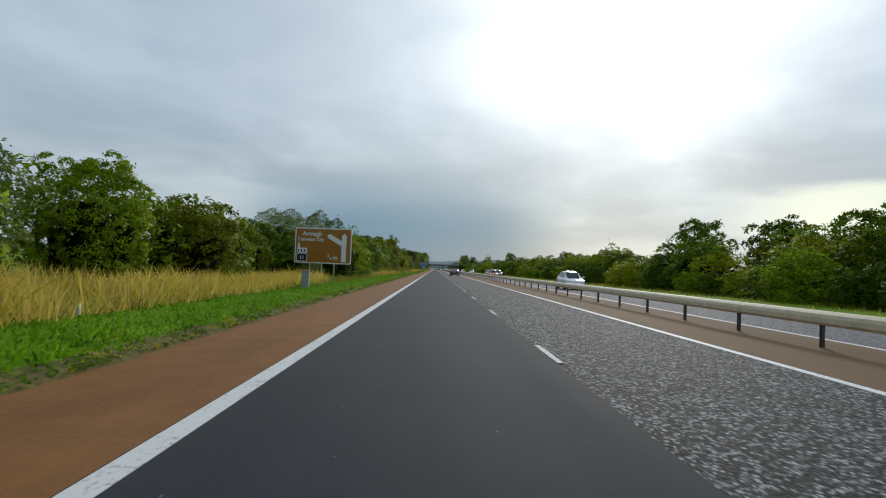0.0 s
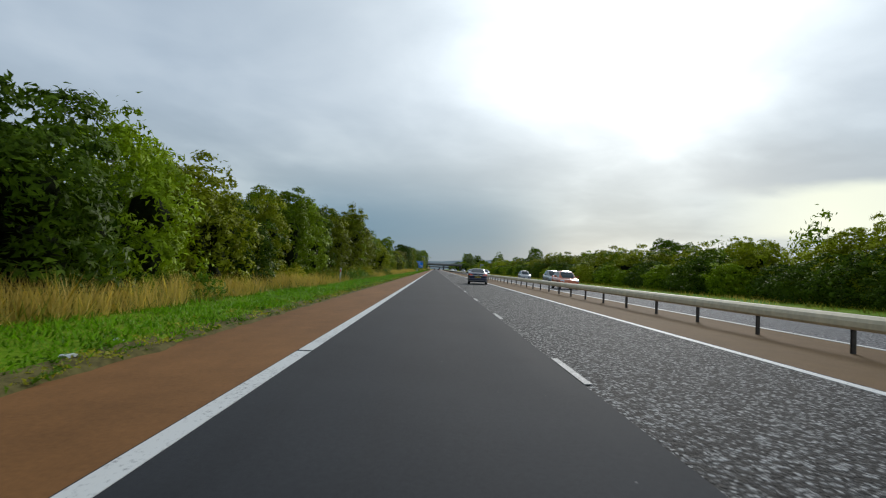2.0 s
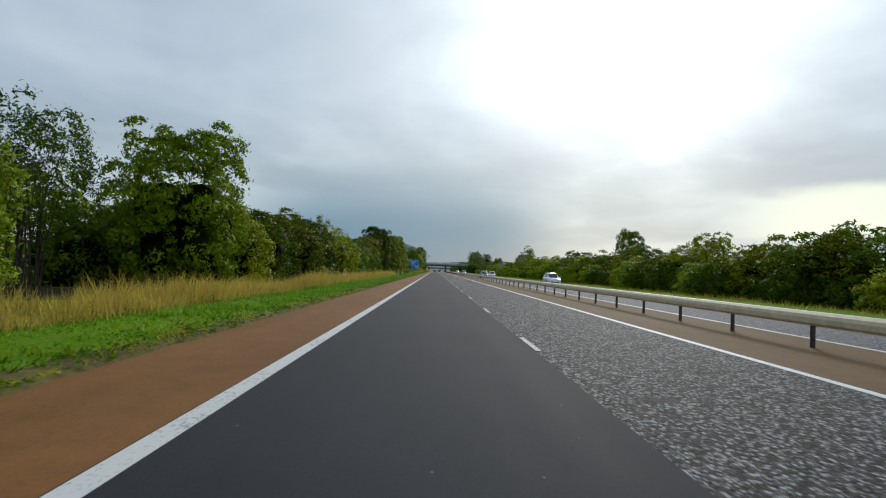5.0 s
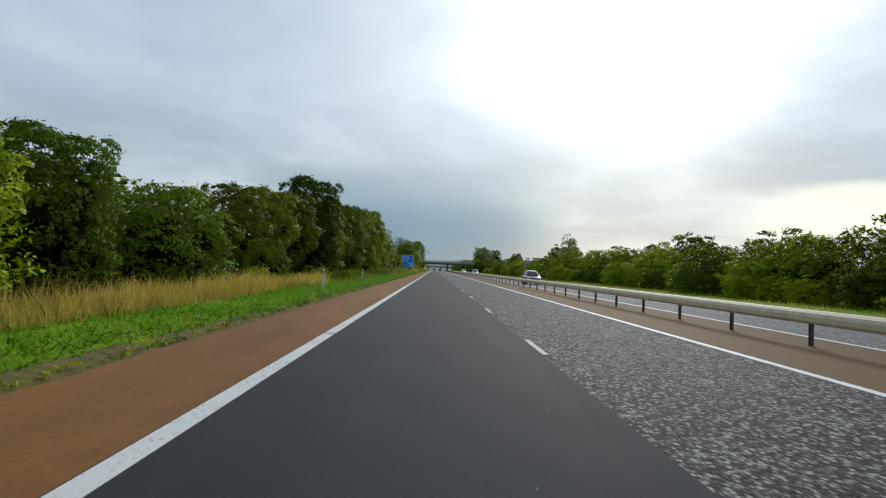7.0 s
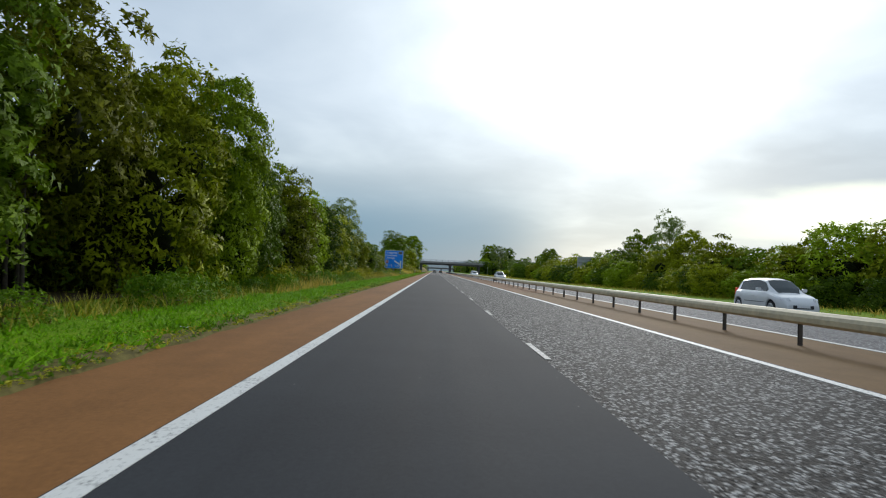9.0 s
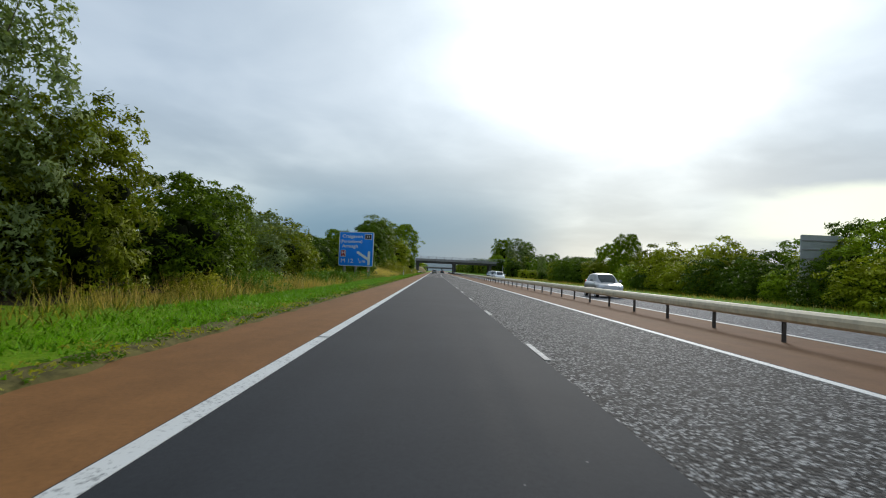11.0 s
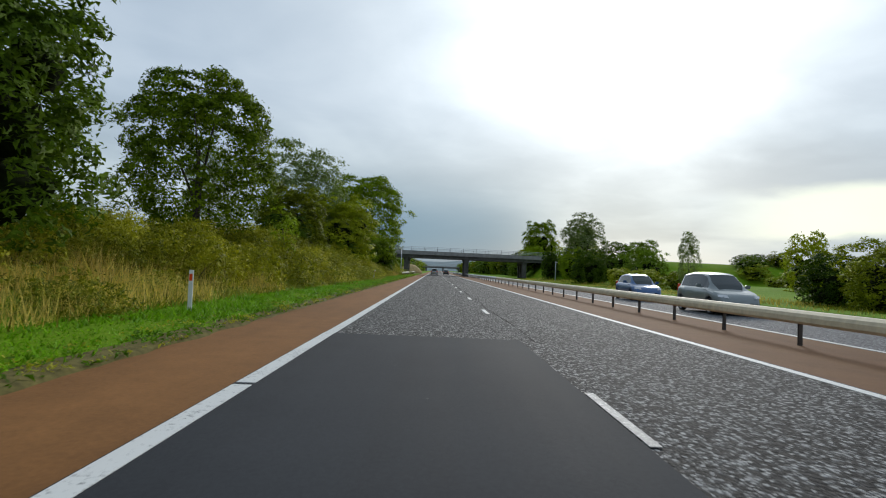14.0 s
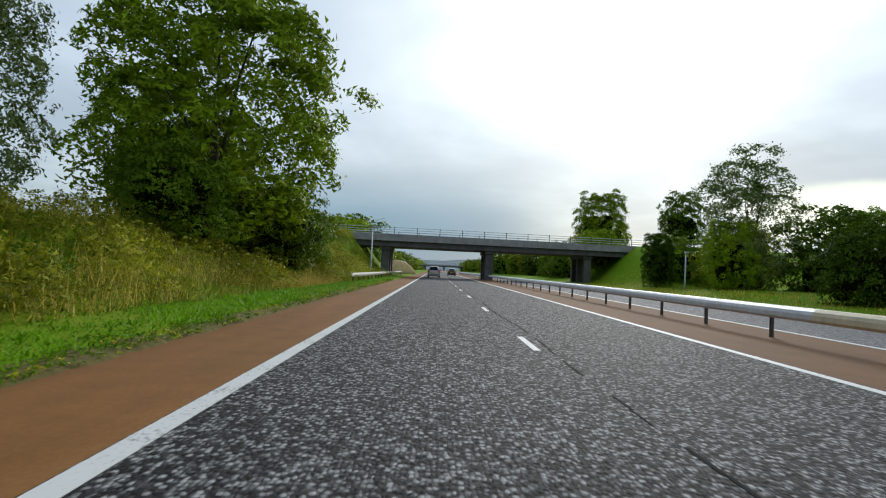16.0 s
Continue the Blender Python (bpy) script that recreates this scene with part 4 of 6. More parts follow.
def build_plants():
    build_kinds()
    rnd = random.Random(7)
    for kind, x, y, h, w in LEFT:
        grow(kind, x, y, h * 0.965, rnd, w, "trees and bushes along the verge", True)
    for kind, x, y, h, w in RIGHT:
        grow(kind, x, y, h * 1.06, rnd, w, "trees beyond the opposite carriageway", y > 425 and x < 31)
    # second row behind the verge, then the hedge beyond the opposite carriageway
    y, row = -16.0, []
    while y < 420:
        if not 166 < y < 182 and not 250 < y < 258:
            row.append((rnd.choice(("bush_a", "bush_b", "bush_c")), -17.5 + rnd.uniform(-1.5, 1.5), y, rnd.uniform(4.4, 5.6), 1.2))
        y += rnd.uniform(5.5, 7.5)
    hedge_row("dense green hedge of grown-together bushes behind the verge", row, rnd, True)
    y = -5.0
    while y < 432:
        grow(rnd.choice(("bush_a", "bush_b", "bush_c", "bush_b", "tree_b")), 28.4 + rnd.uniform(-1.6, 2.4), y, rnd.uniform(4.2, 5.8), rnd, 1.2, "hedge beyond the opposite carriageway")
        y += rnd.uniform(3.6, 5.4)
    y, row = -4.0, []
    while y < 430:
        row.append((rnd.choice(("bush_a", "bush_b", "bush_c", "bush_c")), 24.6 + rnd.uniform(-0.7, 0.9), y, rnd.uniform(1.8, 3.6), 1.35))
        y += rnd.uniform(3.4, 6.0)
    hedge_row("low dense front of the hedge beyond the opposite carriageway", row, rnd)
    for i in range(46):
        grow(rnd.choice(("bush_b", "bush_c", "tree_b")), rnd.uniform(62, 85) + i * 0.6, 430 + i * 6.0, rnd.uniform(2.4, 4.2), rnd, 1.8, "hedge across the field")
    for side in (-1, 1):
        y = 622.0
        while y < 1150:
            x = -13.5 if side < 0 else 27.0
            grow(rnd.choice(("tree_a", "tree_b", "tree_c", "bush_c")), x + side * rnd.uniform(0, 7), y, rnd.uniform(6, 9.5), rnd, 1.2, "trees beyond the bridge")
            y += rnd.uniform(7, 13) * (1 + (y - 622) / 700)
    for a, b, h in ((272, 352, 4.4), (84, 156, 4.0), (186, 250, 3.6), (392, 434, 4.2)):
        y = float(a)
        while y < b:
            grow("bush_c", -15.4 + rnd.uniform(-0.6, 0.6), y, h * rnd.uniform(0.85, 1.15), rnd, 1.2, "hedge behind the verge")
            y += rnd.uniform(3.6, 4.8)
    for a, b, k in ((108, 160, 30), (268, 352, 44), (372, 412, 22), (62, 84, 8)):
        for i in range(k):
            grow("weed", rnd.uniform(-8.6, -6.9), rnd.uniform(a, b), rnd.uniform(0.5, 1.0), rnd, 1.0, "weeds at the hedge's foot", True)
    for i in range(240):
        y = rnd.uniform(456, 586)
        grow("tangle", rnd.uniform(-13.5, -6.7), y, rnd.uniform(0.4, 0.95), rnd, 1.1, "tangles on the bank", True)
    for i in range(44):
        grow("weed" if i % 3 == 0 else "tangle", rnd.uniform(-11.5, -6.8), rnd.uniform(508, 556), rnd.uniform(0.4, 0.9), rnd, 1.1, "tangles on the bank", True)
    for i in range(12):
        grow(rnd.choice(("bush_b", "bush_c")), rnd.uniform(-21.0, -16.5), 439 + i * 3.4, rnd.uniform(0.9, 1.7), rnd, 1.7, "bushes on top of the bank")
    # brambles on the bank and at the hedge's foot
    for i in range(84):
        y = rnd.uniform(460, 511) if i < 70 else rnd.uniform(515, 585)
        x = rnd.uniform(-12.5, -7.4)
        grow("bramble", x, y, rnd.uniform(0.6, 1.35), rnd, 1.05, "brambles on the bank", True)
    for i in range(46):
        grow("bramble", rnd.uniform(-12.0, -7.2), rnd.uniform(463, 514), rnd.uniform(0.9, 1.7), rnd, 0.85, "brambles on the bank", True)
    for i in range(36):
        y = rnd.uniform(86, 420)
        if 160 < y < 252 and rnd.random() < 0.7:
            continue
        grow("bramble", rnd.uniform(-8.9, -7.6), y, rnd.uniform(0.6, 1.3), rnd, 0.9, "brambles at the hedge's foot", True)


def upright(me, side, k, rnd):
    """Blades shaded softly, as the turf that they make up."""
    nrm = 0.25 * side + np.array([0, 0, 1.0]) + 0.22 * rnd.normal(0, 1, side.shape)
    nrm /= np.linalg.norm(nrm, axis=1)[:, None]
    me.shade_smooth()
    me.normals_split_custom_set_from_vertices(np.repeat(nrm, k, 0).tolist())
    return me


def blades(name, mat, label, spots, height, width, lean, rnd, lumpy=0.0, bent=False):
    """Single blades at the spots (x, y), each one a thin bent triangle pair."""
    n = len(spots)
    z = np.array([land(x, y) for x, y in spots])
    base = np.column_stack([spots, z - 0.02])
    a = rnd.uniform(0, 2 * np.pi, n)
    side = np.column_stack([np.cos(a), np.sin(a), np.zeros(n)])
    h = height * rnd.uniform(0.45, 1.25, (n, 1))
    if lumpy:
        h *= np.array([[1 + lumpy * noise.noise(Vector((x * 0.9, y * 0.5, 3.3))) + 0.5 * lumpy * noise.noise(Vector((x * 2.7, y * 2.0, 6.3)))] for x, y in spots])
    tip = base + np.column_stack([rnd.normal(0, lean, n), rnd.normal(0, lean, n), np.ones(n)]) * h
    w = width * rnd.uniform(0.6, 1.4, (n, 1))
    # every blade turns its outside up and to the road
    face = np.cross(side, tip - base)
    seen = face[:, 0] * np.where(base[:, 0] < 0, 0.35, -0.35) - 0.45 * face[:, 1] + 0.8 * face[:, 2]
    side *= np.where(seen < 0, -1.0, 1.0)[:, None]
    mid = base * 0.45 + tip * 0.55 + np.array([0, 0, 1]) * h * 0.08
    if not bent:
        v = np.stack([base - side * w * 1.2, base + side * w * 1.2, tip], 1).reshape(-1, 3)
        return solid(name, upright(raw_mesh(name, v, np.arange(3 * n).reshape(n, 3), mat), side, 3, rnd), mat, label, "grass", kind="stuff")
    v = np.stack([base - side * w, base + side * w, mid + side * w * 0.8, tip, mid - side * w * 0.8], 1).reshape(-1, 3)
    f = np.arange(5 * n).reshape(n, 5)
    return solid(name, upright(raw_mesh(name, v, f, mat), side, 5, rnd), mat, label, "grass", kind="stuff")


def build_grass():
    rnd = np.random.RandomState(3)
    n = 240000
    y = rnd.uniform(2, 570, n)
    x = EDGE_L - 0.12 - rnd.uniform(0, 1, n) * 2.6
    x += 0.12 * np.array([noise.noise(Vector((0, b * 0.35, 3.0))) for b in y])
    blades("mown_grass", BLADE, "short bright green mown verge grass", np.column_stack([x, y]), 0.10, 0.018, 0.7, rnd, 0.8)
    # tall dry stalks in drifts
    n = 150000
    y = rnd.uniform(4, 585, n)
    x = rnd.uniform(-9.6, -6.0, n)
    drift = np.array([noise.noise(Vector((a * 0.25, b * 0.06, 1.7))) for a, b in zip(x, y)])
    lush = ((y < 46) & (x < -7.2)) | ((y > 186) & (y < 262) & (x > -9.0)) | ((y > 428) & (y < 463)) | ((y > 68) & (y < 100)) | ((x > -6.9) & (y > 152) & (y < 262))
    x = np.where((y < 46), x - 2.2, x)
    keep = (drift + 0.55 * lush - 0.15 * rnd.uniform(0, 1, n)) > 0.22
    blades("tall_dry_grass", STRAW, "tall straw-coloured dry grass in drifts behind the mown verge", np.column_stack([x, y])[keep], 0.58, 0.008, 0.26, rnd, 0.9)
    n = 42000
    y = np.where(rnd.uniform(0, 1, n) < 0.34, rnd.uniform(68, 100, n), rnd.uniform(160, 262, n))
    x = rnd.uniform(-8.4, -6.3, n)
    keep = np.array([noise.noise(Vector((a * 0.4, b * 0.16, 12.0))) for a, b in zip(x, y)]) > -0.2
    blades("tall_dry_grass", STRAW, "tall golden dry grass at the foot of the hedge", np.column_stack([x, y])[keep], 0.54, 0.007, 0.28, rnd, 0.9, True)
    n = 20000
    y = rnd.uniform(3, 44, n)
    x = rnd.uniform(-11.5, -6.3, n) - 0.02 * y
    keep = np.array([noise.noise(Vector((a * 0.5, b * 0.25, 8.0))) for a, b in zip(x, y)]) > -0.25
    blades("tall_dry_grass", STRAW, "tall straw-coloured dry grass before the hedge", np.column_stack([x, y])[keep], 0.62, 0.012, 0.38, rnd, 0.9, True)
    n = 60000
    y = np.concatenate([rnd.uniform(430, 478, n // 2), rnd.uniform(478, 586, n // 2)])
    x = rnd.uniform(-13.5, -6.4, n)
    keep = np.array([noise.noise(Vector((a * 0.3, b * 0.12, 21.0))) for a, b in zip(x, y)]) + np.where((y < 464) | (y > 481) & (y < 497), 0.32, -0.22) > -0.12
    blades("tall_dry_grass", STRAW, "tall straw-coloured dry grass on the bank", np.column_stack([x, y])[keep], 0.62, 0.008, 0.28, rnd, 0.9)
    n = 100000
    y = np.where(rnd.uniform(0, 1, n) < 0.45, rnd.uniform(425, 590, n), rnd.uniform(8, 425, n))
    x = rnd.uniform(-12.5, -6.2, n)
    keep = (y > 420) | (x > -9.5) & (y > 46) | (y < 46) & (rnd.uniform(0, 1, n) < 0.8)
    blades("rough_grass", WEED, "rough green and yellow grass and weeds on the bank", np.column_stack([x, y])[keep], 0.34, 0.016, 0.5, rnd, 0.8)
    n = 30000
    y = rnd.uniform(20, 590, n)
    x = OPP_EDGE + 0.4 + rnd.uniform(0, 1, n) ** 0.8 * 8.0
    keep = np.array([noise.noise(Vector((a * 0.2, b * 0.08, 31.0))) for a, b in zip(x, y)]) > -0.05
    blades("rough_grass", STRAW, "rough dry grass beyond the opposite carriageway", np.column_stack([x, y])[keep], 0.28, 0.022, 0.4, rnd, 0.8)
    blades("rough_grass", WEED, "rough green grass beyond the opposite carriageway", np.column_stack([x, y])[~keep], 0.26, 0.024, 0.4, rnd, 0.8)
    # weeds, clover and dead leaves along the edge of the tarmac
    for name, mat, label, n, size, seed in (("edge_weeds", LEAF_WEED, "low weeds creeping over the edge of the shoulder", 80000, 0.040, 5.0), ("edge_weeds", WEED, "yellowing weeds and dead leaves along the edge of the shoulder", 80000, 0.032, 25.0)):
        y = rnd.uniform(2, 565, n)
        x = EDGE_L + 0.10 - rnd.uniform(0, 1, n) ** 1.2 * 0.95
        c = np.array([noise.noise(Vector((a * 1.6, b * 1.1, seed))) + 0.5 * noise.noise(Vector((a * 4.0, b * 3.0, seed))) for a, b in zip(x, y)])
        keep = c > -0.12
        x, y, c = x[keep], y[keep], c[keep]
        z = 0.045 + (0.12 + np.minimum(c, 0.5)) * 0.22 * rnd.uniform(0.3, 1.0, len(x))
        out = np.tile(np.array([0.3, -0.3, 0.8]), (len(x), 1))
        v, f = leaves(np.column_stack([x, y, z]), out, size, rnd, 0.5)
        solid(name, raw_mesh(name, v, f, mat), mat, label, "weeds", kind="stuff")


def build_litter():
    """Pale scraps of paper and plastic at the edge of the shoulder."""
    rnd = random.Random(41)
    for y, x in ((30.5, -4.05), (71.5, -4.2), (73.0, -4.45), (101.0, -4.1), (112.5, -4.3), (121.0, -4.15), (158.0, -4.3), (206.5, -4.2), (298.0, -4.3), (438.0, -4.15), (471.0, -4.2)):
        rows = [[(i * 0.05 - 0.08, j * 0.045 - 0.07, 0.02 + rnd.uniform(0, 0.05)) for i in range(4)] for j in range(4)]
        solid("litter", Shape().loft(rows, False), PLASTIC_WHITE, "crumpled pale scrap of litter on the soil edge", "litter", "litter along the verge", at=pose(x, y, 0.07, 0, 0, rnd.uniform(0, 360)))


def build_edge():
    """Muddy lip where the turf has crept over the shoulder."""
    ys = np.arange(-6, 565, 0.22)
    rows = []
    for y in ys:
        a = noise.noise(Vector((0, y * 0.9, 2.0))) + 0.5 * noise.noise(Vector((0, y * 3.1, 4.0)))
        b = noise.noise(Vector((0, y * 0.5, 9.0))) + 0.5 * noise.noise(Vector((0, y * 2.3, 14.0)))
        hump = 0.035 + 0.03 * abs(a)
        rows.append([(EDGE_L + 0.10 + 0.12 * a, y, -0.01), (EDGE_L + 0.04 + 0.12 * a, y, hump), (EDGE_L - 0.08, y, 0.07 + 0.03 * b), (EDGE_L - 0.20, y, 0.085 + 0.03 * a), (EDGE_L - 0.34 - 0.12 * b, y, 0.095), (EDGE_L - 0.48 - 0.18 * b, y, 0.04)])
    solid("soil_edge", Shape().loft(rows, False), SOIL, "uneven brown soil lip between the turf and the shoulder", "soil", kind="structure", smooth=True)


# ---- signs ----
def lettering(text, size, x, z, mat, parent, align="LEFT", y=-0.032, label=""):
    """Raised letters on a board that faces -y."""
    cu = bpy.data.curves.new("lettering", "FONT")
    cu.body, cu.size, cu.align_x, cu.extrude, cu.offset = text, size, align, 0.002, 0.0 if "M" in text else size * 0.018
    tmp = bpy.data.objects.new("lettering", cu)
    me = bpy.data.meshes.new_from_object(tmp)
    bpy.data.objects.remove(tmp)
    me.materials.clear()
    me.materials.append(mat)
    return part("lettering", me, mat, parent, label, at=pose(x, y, z, 90, 0, 0))


def rounded(x0, x1, z0, z1, r):
    pts = []
    for cx, cz, a in ((x1 - r, z0 + r, -90), (x1 - r, z1 - r, 0), (x0 + r, z1 - r, 90), (x0 + r, z0 + r, 180)):
        for k in range(5):
            t = radians(a + 22.5 * k)
            pts.append((cx + r * math.cos(t), cz + r * math.sin(t)))
    return pts


def plate(name, outline, y0, y1, mat, parent, label=""):
    return part(name, Shape().prism(outline, y0, y1), mat, parent, label)


def sign_posts(parent, xs, top, radius, mat):
    me = Shape().tube([(0, 0.12, -0.6), (0, 0.12, top)], [radius, radius], 12).mesh("post", mat, True)
    for x in xs:
        part("post", me, mat, parent, at=pose(x, 0, 0))


def blue_sign(x, y, turn):
    b = thing("motorway_sign", "large blue motorway direction sign with white lettering on three grey posts", "road sign",
              at=pose(x, y, land(x, y), 0, 0, turn) @ Matrix.Diagonal((1.22, 1, 1.03, 1)))
    w, z0, z1 = 1.72, 1.35, 5.15
    plate("border", rounded(-w, w, z0, z1, 0.14), -0.02, 0.03, WHITE, b, "white border")
    plate("panel", rounded(-w + 0.06, w - 0.06, z0 + 0.06, z1 - 0.06, 0.10), -0.026, -0.018, SIGN_BLUE, b, "blue panel")
    part("rail", Shape().box(-w + 0.1, w - 0.1, 0.03, 0.08, z0 + 0.5, z0 + 0.6).box(-w + 0.1, w - 0.1, 0.03, 0.08, z1 - 0.6, z1 - 0.5), STEEL, b)
    lettering("Craigavon", 0.50, -1.42, 4.50, WHITE, b)
    lettering("(Portadown)", 0.43, -1.60, 3.95, WHITE, b)
    lettering("Armagh", 0.50, -1.40, 3.40, WHITE, b)
    lettering("M 12", 0.62, -1.50, 1.72, WHITE, b)
    lettering("m", 0.46, 0.62, 1.78, WHITE, b)
    lettering("1", 0.34, 0.20, 1.98, WHITE, b)
    lettering("2", 0.36, 0.34, 1.72, WHITE, b)
    plate("badge_edge", rounded(0.82, 1.52, 4.34, 4.92, 0.05), -0.030, -0.024, WHITE, b)
    plate("badge", rounded(0.86, 1.48, 4.38, 4.88, 0.04), -0.034, -0.028, SIGN_BLACK, b)
    lettering("11", 0.40, 1.17, 4.49, WHITE, b, "CENTER", -0.038)
    plate("badge_edge", rounded(-1.52, -1.00, 2.36, 3.10, 0.05), -0.030, -0.024, WHITE, b)
    plate("badge", rounded(-1.48, -1.04, 2.40, 3.06, 0.04), -0.034, -0.028, SIGN_RED, b, "dark red hospital badge")
    lettering("H", 0.46, -1.26, 2.66, WHITE, b, "CENTER", -0.038)
    lettering("A&E", 0.15, -1.26, 2.47, WHITE, b, "CENTER", -0.038)
    plate("arrow", [(1.18, 1.50), (1.42, 1.50), (1.42, 2.95), (1.30, 3.08), (1.18, 2.95)], -0.034, -0.024, WHITE, b)
    plate("arrow", [(1.175, 2.02), (1.175, 2.36), (0.24, 3.02), (0.06, 2.98), (0.08, 2.80)], -0.034, -0.024, WHITE, b)
    sign_posts(b, (-1.15, 0.0, 1.28), z1 - 0.4, 0.14, CONCRETE)
    return b


def brown_sign(x, y, turn):
    b = thing("tourist_sign", "brown tourist direction sign with white lettering on three thin posts", "road sign", at=pose(x, y, land(x, y) - 0.27, 0, 0, turn))
    w, z0, z1 = 2.48, 1.55, 4.60
    plate("border", rounded(-w, w, z0, z1, 0.12), -0.02, 0.03, WHITE, b, "white border")
    plate("panel", rounded(-w + 0.09, w - 0.09, z0 + 0.09, z1 - 0.09, 0.08), -0.026, -0.018, SIGN_BROWN, b, "brown panel")
    lettering("Armagh", 0.54, -1.85, 3.92, WHITE, b)
    lettering("Cathedral City", 0.385, -2.24, 3.48, WHITE, b)
    lettering("m", 0.54, 0.88, 1.92, WHITE, b)
    lettering("3", 0.36, 0.38, 2.12, WHITE, b)
    lettering("4", 0.36, 0.60, 1.88, WHITE, b)
    plate("badge_edge", rounded(-2.30, -1.36, 1.68, 2.38, 0.05), -0.030, -0.024, WHITE, b)
    plate("badge", rounded(-2.25, -1.41, 1.73, 2.33, 0.04), -0.034, -0.028, SIGN_BLACK, b)
    lettering("11", 0.42, -1.83, 1.88, WHITE, b, "CENTER", -0.038)
    plate("church_symbol", [(-2.28, 2.42), (-1.38, 2.42), (-1.38, 2.72), (-1.46, 2.86), (-1.98, 2.84), (-2.02, 2.98), (-2.14, 3.42), (-2.24, 2.92)], -0.034, -0.024, WHITE, b, "white church silhouette")
    for x0 in (-2.20, -1.92, -1.66):
        plate("symbol_window", [(x0, 2.50), (x0 + 0.11, 2.50), (x0 + 0.11, 2.68), (x0 + 0.055, 2.74), (x0, 2.68)], -0.037, -0.033, SIGN_BLACK, b)
    plate("arrow", [(1.62, 1.74), (2.04, 1.74), (2.04, 3.98), (1.83, 4.18), (1.62, 3.98)], -0.034, -0.024, WHITE, b)
    plate("arrow", [(1.615, 3.08), (1.615, 3.55), (0.62, 4.10), (0.38, 4.04), (0.36, 3.80)], -0.034, -0.024, WHITE, b)
    sign_posts(b, (-1.15, -0.10, 1.0), z1 - 0.4, 0.055, STEEL)
    return b


def board_back(x, y):
    b = thing("sign_board", "pale grey sign board on two posts beyond the opposite carriageway", "road sign", at=pose(x, y, land(x, y)))
    plate("panel", rounded(-1.45, 1.45, 1.5, 4.7, 0.1), -0.02, 0.02, SIGN_GREY, b)
    for k in range(5):
        part("rail", Shape().box(-1.35, 1.35, -0.06, -0.02, 1.8 + k * 0.62, 1.88 + k * 0.62), CONCRETE, b)
    sign_posts(b, (-0.8, 0.8), 4.5, 0.07, STEEL)


def marker_post(x, y, lean=0.0):
    b = thing("marker_post", "short white plastic roadside marker post with a dark band", "marker post", "marker posts along the verge", at=pose(x, y, land(x, y), 0, lean, 0))
    part("stem", Shape().box(-0.05, 0.05, -0.02, 0.02, -0.1, 0.95, 0.008), PLASTIC_WHITE, b)
    part("reflector", Shape().box(-0.035, 0.035, -0.026, -0.019, 0.70, 0.86), LAMP_RED, b)


def roadside_cabinet(x, y):
    b = thing("roadside_cabinet", "narrow grey metal equipment cabinet on the grass verge", "cabinet", at=pose(x, y, land(x, y), 0, 0, 4))
    part("body", Shape().box(-0.17, 0.17, -0.14, 0.14, 0.05, 0.80, 0.012), CABINET, b)
    part("cap", Shape().box(-0.19, 0.19, -0.16, 0.16, 0.80, 0.84, 0.01), CONCRETE, b)
    part("plinth", Shape().box(-0.2, 0.2, -0.17, 0.17, -0.1, 0.05), CONCRETE, b)
    part("door", Shape().box(-0.14, 0.14, -0.148, -0.14, 0.10, 0.76), CABINET, b)


def lamp_pole(x, y, h, label):
    b = thing("pole", label, "pole", at=pose(x, y, land(x, y)))
    part("mast", Shape().tube([(0, 0, -0.2), (0, 0, 1.2), (0, 0, h)], [0.10, 0.08, 0.06], 10), ZINC, b, smooth=True)
    part("head", Shape().box(-0.14, 0.30, -0.09, 0.09, h - 0.05, h + 0.12, 0.03), ZINC, b)


def build_signs():
    brown_sign(-9.75, 51.7, -5)
    blue_sign(-9.05, 419.2, -14)
    board_back(26.0, 390.5)
    roadside_cabinet(-6.1, 28.2)
    for y, x in ((104.5, -6.3), (206.0, -6.8), (255.0, -5.7), (275.0, -6.1), (416.0, -7.3), (459.0, -5.6), (504.5, -6.0), (600.0, -5.0)):
        marker_post(x, y, 4 if y == 416.0 else 9 if y == 504.5 else 0)
    solid("stake", Shape().box(-0.05, 0.05, -0.04, 0.04, -0.1, 0.24, 0.01), PLASTIC_WHITE, "short white plastic stake in the verge grass", "stake", at=pose(-6.7, 11.3, land(-6.7, 11.3)))
    lamp_pole(24.5, 566.0, 3.6, "slim grey metal pole on the grass bank")
    lamp_pole(-7.5, 579.0, 5.4, "slim grey metal pole beside the bridge")


